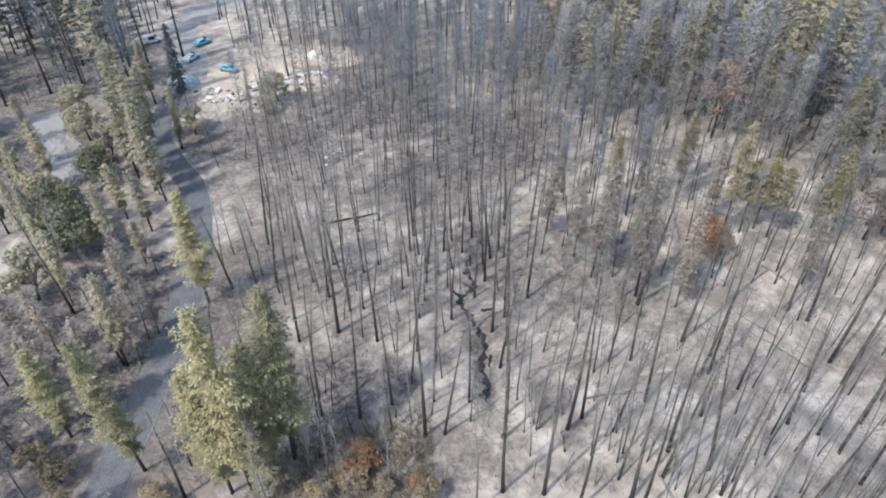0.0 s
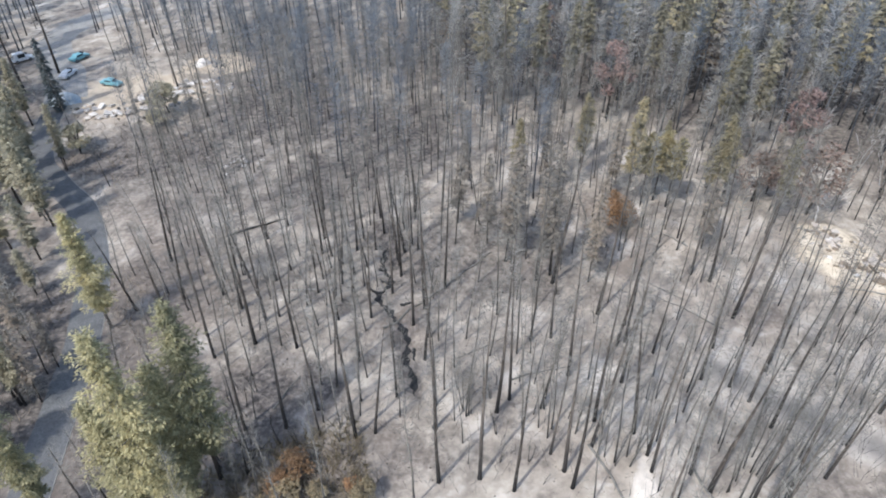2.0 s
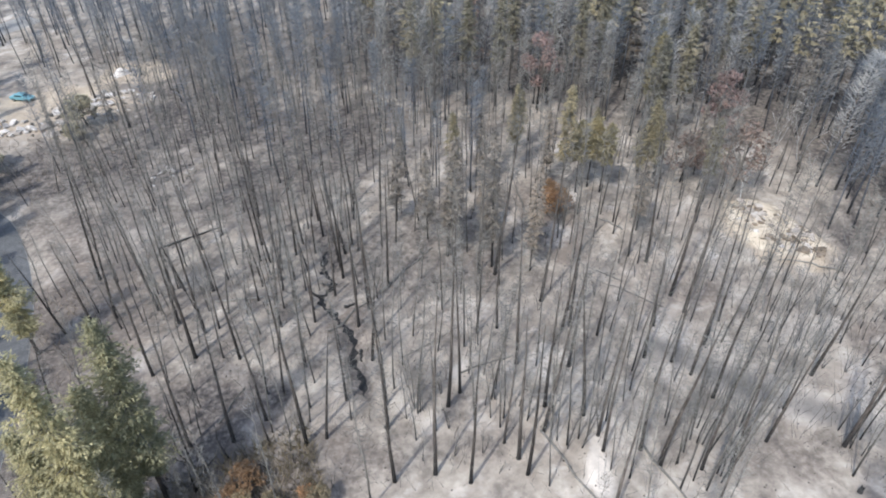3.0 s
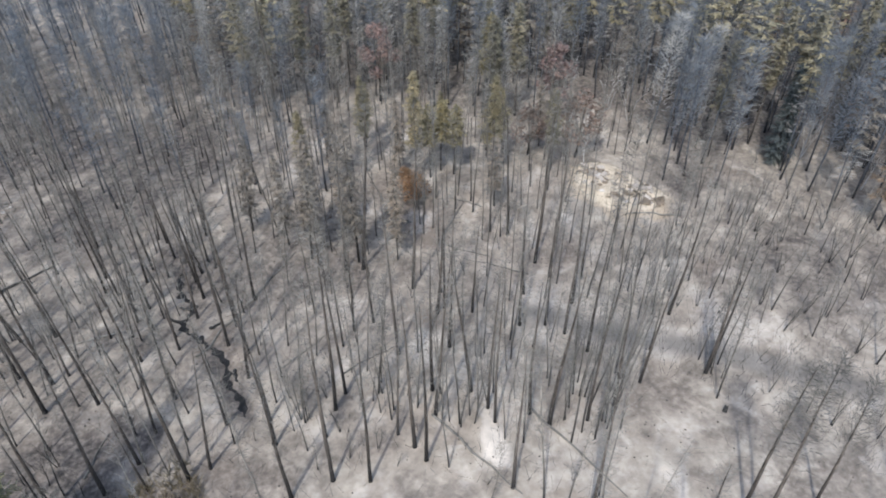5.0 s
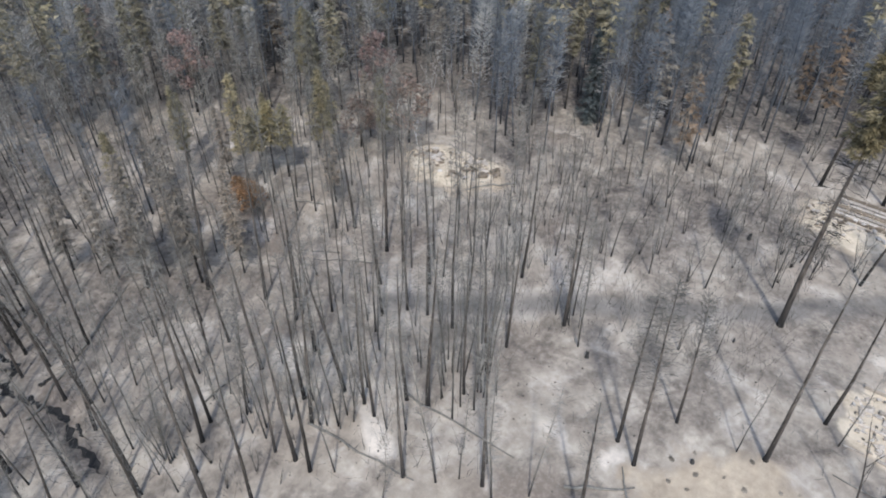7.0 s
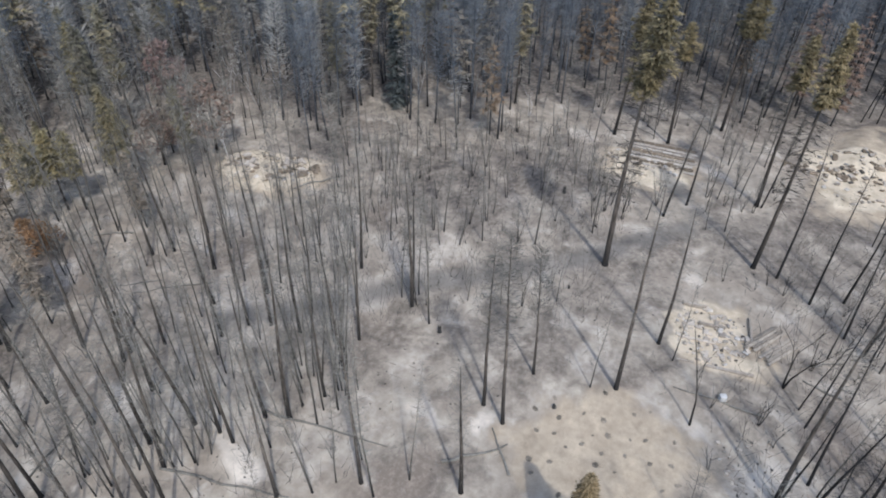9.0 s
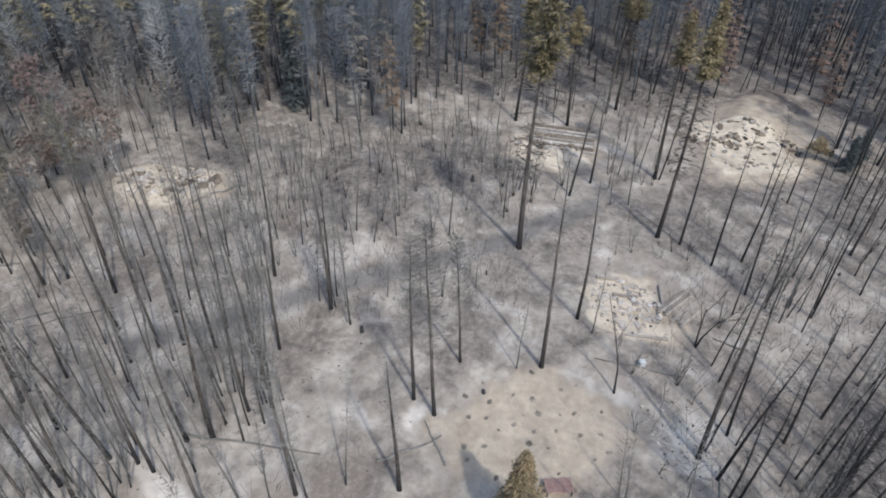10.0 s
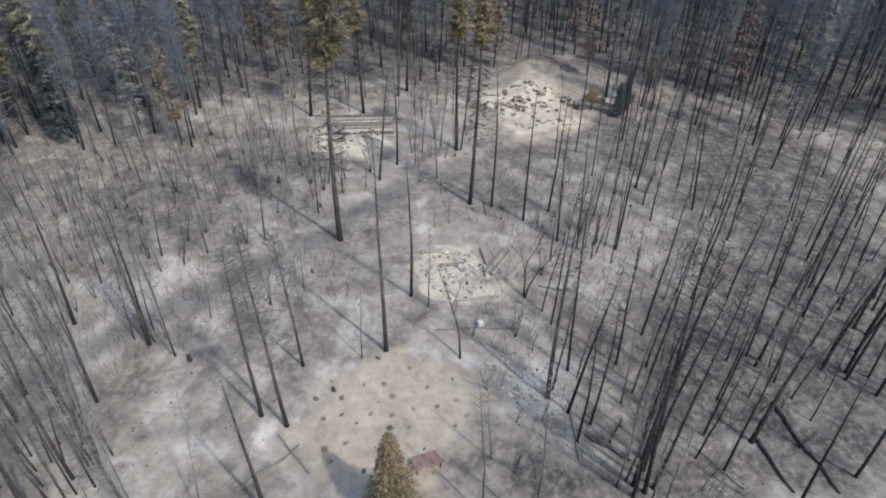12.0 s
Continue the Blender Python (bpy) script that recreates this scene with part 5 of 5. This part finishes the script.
def chunk(seed, flat=0.7):
    """A broken block: a cube with pulled corners."""
    rng, bm = random.Random(seed), bmesh.new()
    bmesh.ops.create_cube(bm, size=1.0)
    for v in bm.verts:
        v.co = Vector((v.co.x * rng.uniform(0.6, 1.25), v.co.y * rng.uniform(0.6, 1.25), (v.co.z * flat + 0.25) * rng.uniform(0.6, 1.2)))
    bmesh.ops.bevel(bm, geom=bm.edges[:], offset=0.06, segments=1, affect="EDGES")
    return bm


CHUNKS = {m.name: [finish("block", chunk(600 + 7 * k), m) for k in range(5)] for m in (RUBBLE, RUBBLE_DARK, SANDSTONE)}


def rubble(name, label, cx, cy, a, b, turn, count, mats, size, seed):
    """A heap of broken pieces, each of its own, thicker towards the middle."""
    ob = tagged(new(name), label, "rubble", "burnt-out house lots")
    ob.matrix_basis = pose(cx, cy, 0)
    rng = random.Random(seed)
    for k in range(count):
        r, w = math.sqrt(rng.random()) * 1.0, rng.uniform(0, 6.283)
        u, v = a * r * math.cos(w), b * r * math.sin(w)
        c, s = math.cos(radians(turn)), math.sin(radians(turn))
        x, y = u * c - v * s, u * s + v * c
        mat = rng.choice(mats)
        piece = part("block", rng.choice(CHUNKS[mat.name]), ob)
        e = rng.uniform(*size) * (0.55 if mat is RUBBLE_DARK else 1.0)
        piece.matrix_basis = Matrix.LocRotScale((x, y, ground_height(cx + x, cy + y) + 0.05 * e), Euler((rng.gauss(0, 0.2), rng.gauss(0, 0.2), rng.uniform(0, 6.3))), (e * rng.uniform(0.8, 2.0), e, e * rng.uniform(0.4, 0.9)))
    return ob


BROWNDEBRIS = simple("scorched_brown_debris", (0.15, 0.115, 0.083), (0.31, 0.25, 0.185), 1.5)
CHUNKS[BROWNDEBRIS.name] = [finish("block", chunk(640 + 7 * k, 0.5), BROWNDEBRIS) for k in range(5)]
R, D, S, B = RUBBLE, RUBBLE_DARK, SANDSTONE, BROWNDEBRIS
rubble("rubble_heap", "heap of pale broken plaster and burnt debris on sandy lot", 95, -18.0, 7.5, 5.5, 10, 70, (R, S, S, B), (0.2, 0.55), 1)
rubble("rubble_heap", "row of dark burnt timber and scrap along a sandy lot", 94.8, -12.8, 4.8, 1.6, 75, 34, (D, B, B), (0.4, 0.85), 11)
rubble("rubble_heap", "dark scrap and brown clods across a pale sandy lot", 98.2, -19.5, 3.6, 5.2, 8, 46, (D, B, S), (0.3, 0.8), 12)
rubble("rubble_heap", "dark scrap at the corner of a pale sandy lot", 97.0, -24.6, 2.8, 1.5, 20, 20, (D, D, B), (0.4, 0.9), 13)
rubble("rubble_heap", "yellow sandy pad with house debris beside burnt poles", 61.3, 54.6, 3.4, 6.2, 13, 60, (S, S, R, B), (0.2, 0.6), 2)
rubble("rubble_heap", "brown scorched boards and bricks on a pale house pad", 62.6, 51.0, 2.0, 3.0, 13, 34, (B, B, S), (0.3, 0.8), 14)
rubble("rubble_heap", "brown scorched clods at the end of a pale house pad", 60.6, 58.6, 1.6, 2.2, 13, 28, (B, S, S), (0.3, 0.8), 15)
rubble("rubble_heap", "pale debris along a collapsed roof on a bank", 86, 9, 3.5, 5.5, 0, 60, (R, S, S, B), (0.2, 0.55), 3)
ruin = rubble("house_ruin", "burnt-out house footing full of pale broken blocks", 55.8, -4.6, 4.2, 3.6, 0, 150, (R, S, S, S, D), (0.15, 0.5), 4)
ruin.matrix_basis = pose(55.8, -4.6, 0, 0, 0, 9)
rubble("rubble_heap", "scattered pale debris of a burnt house in the yard", -40, 114, 9, 3, -20, 60, (R, S, D), (0.4, 1.2), 5)
rubble("rubble_heap", "scattered pale debris and burnt scrap behind the yard", -28, 120, 9, 5, 10, 60, (R, S, D), (0.4, 1.2), 6)
rubble("rubble_heap", "loose pale stones and scrap beside the sandy lot", 41.5, -10.5, 3.5, 4, 0, 60, (S, S, D), (0.12, 0.36), 7)
rubble("rubble_heap", "grey stones and debris between dead poles", -15.5, 92, 4, 3, 0, 34, (R, D, D), (0.25, 0.7), 8)
rubble("rubble_heap", "white ash and broken stones among dead poles", 30.5, -25.5, 3, 3, 0, 30, (R, D, D), (0.1, 0.26), 9)
for x0, x1, y0, y1 in ((51.2, 51.55, -8.4, -3.9), (51.3, 51.55, -2.9, -1.2), (54.6, 54.85, -5.0, -1.4), (55.8, 59.6, -8.6, -8.35), (57.2, 57.45, -6.0, -3.4), (59.9, 60.2, -4.2, -1.8)):
    bm = bmesh.new()
    box(bm, x0 - 55.8, x1 - 55.8, y0 + 4.6, y1 + 4.6, -0.3, 0.28, 0.05)
    part("footing_wall", finish("footing_wall", bm, SANDSTONE), ruin)
BOARD = simple("weathered_tan_boards", (0.31, 0.265, 0.215), (0.44, 0.38, 0.31), 2.0)
decking = tagged(new("burnt_decking"), "row of scorched boards lying beside the house ruin", "boards")
decking.matrix_basis = pose(57.2, -10.5, 0.05, 0, 0, -33)
for k in range(8):
    bm = bmesh.new()
    low = -1.55 + 0.34 * k + (0.55 if k > 3 else 0)
    box(bm, -2.8 + 0.3 * (k % 3), 2.7 - 0.35 * (k % 2), low, low + 0.3, 0.1, 0.18, 0.015)
    part("board", finish("board", bm, BOARD), decking)
roof = tagged(new("collapsed_roof"), "collapsed pale sheet-metal roof panels lying on a bank", "roof panels")
roof.matrix_basis = pose(88.6, 6.8, 0.55, 0, -6, 4)
for k in range(8):
    bm = bmesh.new()
    for j in range(6):
        box(bm, k * 0.75 - 3, k * 0.75 - 2.5, -4.5 + j * 1.5 + 0.2 * (k % 3), -3.1 + j * 1.5 + 0.2 * (k % 3), 0.0 + 0.03 * j, 0.08 + 0.03 * j)
    part("roof_sheet", finish("roof_sheet", bm, BROWNDEBRIS if k % 3 == 1 else SANDSTONE), roof)

# red sheet beside the young conifer
red = tagged(new("red_roof_panel"), "faded red sheet-metal panel on charred posts beside young conifer", "roof panel")
bm = bmesh.new()
for k in range(9):
    box(bm, -1.0, 1.0, -1.5 + k * 0.33, -1.5 + k * 0.33 + 0.3, 0.0, 0.05 if k % 2 else 0.08)
part("sheet", finish("sheet", bm, RED_SHEET), red).matrix_basis = pose(0, 0, 0.75, 0, 12, 0)
for x, y in ((-0.8, -1.3), (-0.8, 1.3), (0.8, -1.3), (0.8, 1.3)):
    bm = bmesh.new()
    box(bm, x - 0.06, x + 0.06, y - 0.06, y + 0.06, -0.2, 0.72 - 0.2 * x)
    part("post", finish("post", bm, CHARCOAL), red)
red.matrix_basis = pose(32.5, -1.1, ground_height(32.5, -1.1), 0, 0, 20) @ Matrix.Diagonal((0.75, 0.75, 0.8, 1))
GREY_ENAMEL = simple("sooty_pale_enamel", (0.5, 0.49, 0.47), (0.74, 0.73, 0.71), 2.0, rough=0.6, relief=0.05, vary=False)
appliance = tagged(new("household_appliance"), "sooty pale grey household appliance standing among debris", "appliance")
bm = bmesh.new()
box(bm, -0.4, 0.4, -0.45, 0.45, 0, 1.0, 0.04)
part("body", finish("body", bm, GREY_ENAMEL), appliance)
bm = bmesh.new()
box(bm, -0.44, -0.41, -0.36, 0.36, 0.15, 0.85, 0.01)
part("door", finish("door", bm, GREY_ENAMEL), appliance)
appliance.matrix_basis = pose(47.7, -6.7, ground_height(47.7, -6.7), 0, 0, 25) @ Matrix.Diagonal((0.65, 0.65, 0.65, 1))


def tarp(x, y, a, b, h, mat, label, seed):
    """A sheet draped over a heap."""
    rng, bm = random.Random(seed), bmesh.new()
    bmesh.ops.create_grid(bm, x_segments=14, y_segments=14, size=1.0)
    for v in bm.verts:
        r = math.hypot(v.co.x, v.co.y)
        z = h * max(0, 1 - r * r) ** 0.7 + 0.1 * h * math.sin(5 * v.co.x + seed) * math.cos(4 * v.co.y) * max(0, 1.2 - r)
        v.co = Vector((v.co.x * a, v.co.y * b, z + rng.uniform(-0.04, 0.04)))
    ob = tagged(new("draped_sheet", finish("draped_sheet", bm, mat)), label, "tarp")
    ob.matrix_basis = pose(x, y, ground_height(x, y) + 0.03, 0, 0, 20 * seed)


tarp(-49.4, 120.5, 2.6, 2.0, 1.6, BLUE_GREY, "blue-grey sheet draped over a heap by the drive", 1)
tarp(-26.4, 133, 1.7, 1.1, 1.2, RUBBLE, "white sheet over a heap among dead trees", 2)
tarp(-57, 108, 2, 1.4, 0.9, BLUE_GREY, "grey sheet heap beside dusty oak", 3)


# ---- fallen logs, stumps, tussocks ----
def log(x0, y0, x1, y1, r, label="charred fallen trunk lying on pale ash"):
    s, rng = Soup(), random.Random(int(x0 * 10))
    line = [(x0 + (x1 - x0) * k / 6 + rng.gauss(0, 0.08), y0 + (y1 - y0) * k / 6 + rng.gauss(0, 0.08)) for k in range(7)]
    line = [(x, y, ground_height(x, y) + r * 0.75) for x, y in line]
    tube(s, line, [r * (1 - 0.6 * k / 6) for k in range(7)], 7)
    ob = tagged(new("fallen_log"), label, "log", "fallen logs")
    part("trunk", s.mesh("trunk", CHARCOAL if r > 0.19 else TWIG, True), ob)
    stubs = Soup()
    for _ in range(7):
        p = np.array(line[rng.randrange(1, 6)])
        spike(stubs, p, p + np.array([rng.gauss(0, 0.5), rng.gauss(0, 0.5), rng.uniform(0.1, 0.6)]), 0.03)
    tagged(part("stubs", stubs.mesh("stubs", TWIG), ob), kind="stuff")


for a in ((19.7, 34.2, 22.1, 22.9, 0.13), (28.1, 30.3, 29.8, 18.4, 0.13), (34.8, -14.4, 32.3, -17.6, 0.2), (34.1, -28.7, 28.9, -29.4, 0.2), (37.3, -31.6, 28.6, -33.1, 0.2),
          (30.5, 13.5, 34.5, 9.3, 0.16), (32.0, 8.0, 35.6, 11.0, 0.12), (-17, 74, -9, 76, 0.2), (64, 45.5, 58, 49.5, 0.16), (60.5, -21, 66.5, -23, 0.2), (9, 58, 17, 64, 0.16), (2, 53, 12, 60, 0.15)):
    log(*a)
rnd = random.Random(5)
for a0, a1, r0, r1, count in ((-14, 55, 36, 85, 26), (100, 132, 34, 90, 12)):
    for x, y in scatter(40 + count, count, a0, a1, r0, r1, 0.8, before_woods):
        w, ln = rnd.gauss(0.65, 0.7), rnd.uniform(3, 9)
        log(x, y, x + ln * math.cos(w), y + ln * math.sin(w), rnd.uniform(0.07, 0.14))


def tussock(seed):
    s, rng = Soup(), random.Random(seed)
    tube(s, [(0, 0, -0.05), (0, 0, 0.08), (0, 0, 0.16)], [0.42, 0.26, 0.06], 9)
    for _ in range(26):
        a, e = rng.uniform(0, 6.283), rng.uniform(0.3, 1.2)
        p = np.array([rng.gauss(0, 0.15), rng.gauss(0, 0.15), 0.05])
        spike(s, p, p + 0.5 * np.array([math.cos(a) * math.cos(e), math.sin(a) * math.cos(e), math.sin(e)]), 0.03)
    return s.mesh("charred_tussock", TUSSOCK)


TUSSOCK = simple("burnt_grass_clump", (0.2, 0.173, 0.138), (0.35, 0.303, 0.245), 4.0)
TUSSOCKS = [tussock(700 + k) for k in range(4)]
rnd, spots = random.Random(23), []
while len(spots) < 40:
    x, y = 36.5 + rnd.uniform(-7.5, 7.5), 1.3 + rnd.uniform(-8, 7.5)
    if ((x - 36.5) / 7.6) ** 2 + ((y - 1) / 8) ** 2 < 1 and all(math.hypot(x - a, y - b) > 1.25 for a, b in spots):
        spots.append((x, y))
for x, y in spots:
    ob = tagged(new("charred_tussock", rnd.choice(TUSSOCKS)), "dark burnt grass clump on bare sand", "grass clump", "burnt clumps on the sandy lot")
    e = rnd.uniform(0.35, 0.95)
    ob.matrix_basis = Matrix.LocRotScale((x, y, ground_height(x, y)), Euler((0, 0, rnd.uniform(0, 6.3))), (e, e * rnd.uniform(0.6, 1), e * 0.5))


def stump(seed):
    s, rng = Soup(), random.Random(seed)
    tube(s, [(0, 0, -0.1), (0.02, 0, 0.15), (0.03, 0.02, 0.5)], [0.34, 0.24, 0.2], 9)
    top = s.v[0][18:27]
    top[:, 2] += [rng.uniform(-0.1, 0.45) for _ in range(9)]      # splintered rim
    return s.mesh("stump", CHARCOAL)


STUMPS = [stump(720 + k) for k in range(4)]
for x, y in scatter(61, 26, 0, 125, 36, 85, 1.0, before_woods) + [(40.2, 6.9), (44.1, 20.4), (5.6, 38.8)]:
    ob = tagged(new("stump", rnd.choice(STUMPS)), "charred broken stump standing in ash", "stump", "charred stumps")
    e = rnd.uniform(0.35, 1.0)
    ob.matrix_basis = Matrix.LocRotScale((x, y, ground_height(x, y)), Euler((0, 0, rnd.uniform(0, 6.3))), (e, e, e * rnd.uniform(0.7, 1.6)))


# black snags and scrap along the creek
for k, (x, y) in enumerate(CREEK[3:-2:2]):
    x, y = x + rnd.uniform(-1.2, 1.2), y + rnd.uniform(-1.2, 1.2)
    w, ln = rnd.uniform(0, 6.28), rnd.uniform(0.8, 1.8)
    log(x, y, x + ln * math.cos(w), y + ln * math.sin(w), rnd.uniform(0.191, 0.22), "black charred snag lying beside the creek bed")


# ---- fine litter ----
def litter(name, label, mat, count, seed, reach, up, thick, areas):
    """Twigs and stalks strewn over stretches of ground; areas: bearings and distances."""
    s, rng = Soup(), random.Random(seed)
    for k in range(count):
        a0, a1, r0, r1 = areas[k % len(areas)]
        a, r = radians(rng.uniform(a0, a1)), math.sqrt(rng.uniform(r0 * r0, r1 * r1))
        x, y, w = r * math.sin(a), r * math.cos(a), rng.uniform(0, 6.283)
        if float(along(x, y, ROAD)) < 2.6 or float(ellipse(x, y, 36.5, 1.5, 8, 8)) > 0:
            continue
        ln = reach * rng.uniform(0.4, 1.3)
        p = np.array([x, y, ground_height(x, y) + 0.02])
        spike(s, p, p + ln * np.array([math.cos(w), math.sin(w), rng.uniform(*up)]), thick)
    tagged(new(name, s.mesh(name, mat)), label, "litter", kind="stuff")


litter("fallen_twigs", "dark burnt twigs strewn over the ash", TWIG, 2600, 71, 1.4, (0.0, 0.15), 0.028, ((-18, 60, 32, 95), (60, 128, 32, 90)))
litter("burnt_stalks", "thin upright burnt stalks and brush", CHARTWIG, 5200, 72, 1.3, (1.2, 3.5), 0.018, ((-16, 56, 32, 80), (52, 84, 50, 92), (98, 132, 30, 80)))
litter("brown_brush", "dry reddish brown brush under the trees", BROWN, 4200, 73, 0.8, (0.5, 2.0), 0.045, ((-45, -2, 31, 38), (-38, -20, 40, 75), (-34, -12, 95, 120)))
litter("dry_undergrowth", "tangled dry tan and grey undergrowth beside the pines", BRUSHLEAF, 1500, 74, 1.0, (0.6, 2.2), 0.045, ((-26, -2, 31.5, 41),))


def clods(name, label, mat, count, seed, size, areas):
    """Small burnt lumps and stones lying about, past counting."""
    s, rng = Soup(), random.Random(seed)
    for k in range(count):
        a0, a1, r0, r1 = areas[k % len(areas)]
        a, r = radians(rng.uniform(a0, a1)), math.sqrt(rng.uniform(r0 * r0, r1 * r1))
        x, y, e = r * math.sin(a), r * math.cos(a), size * rng.uniform(0.5, 1.6)
        if float(along(x, y, ROAD)) < 2.8 or float(ellipse(x, y, 36.5, 1.5, 8, 8)) > 0:
            continue
        w = [(e * rng.uniform(0.6, 1.2) * math.cos(t + 0.3), e * rng.uniform(0.6, 1.2) * math.sin(t + 0.3), 0.0) for t in (0, 1.26, 2.5, 3.8, 5.0)]
        z = ground_height(x, y)
        s.add([(x + u, y + v, z - 0.03) for u, v, _ in w] + [(x + rng.gauss(0, 0.1) * e, y + rng.gauss(0, 0.1) * e, z + e * rng.uniform(0.4, 0.9))], [(j, (j + 1) % 5, 5) for j in range(5)])
    tagged(new(name, s.mesh(name, mat)), label, "litter", kind="stuff")


clods("charred_clods", "small black burnt lumps scattered over the ash", RUBBLE_DARK, 1500, 81, 0.1, ((-16, 60, 32, 80), (60, 132, 32, 95)))
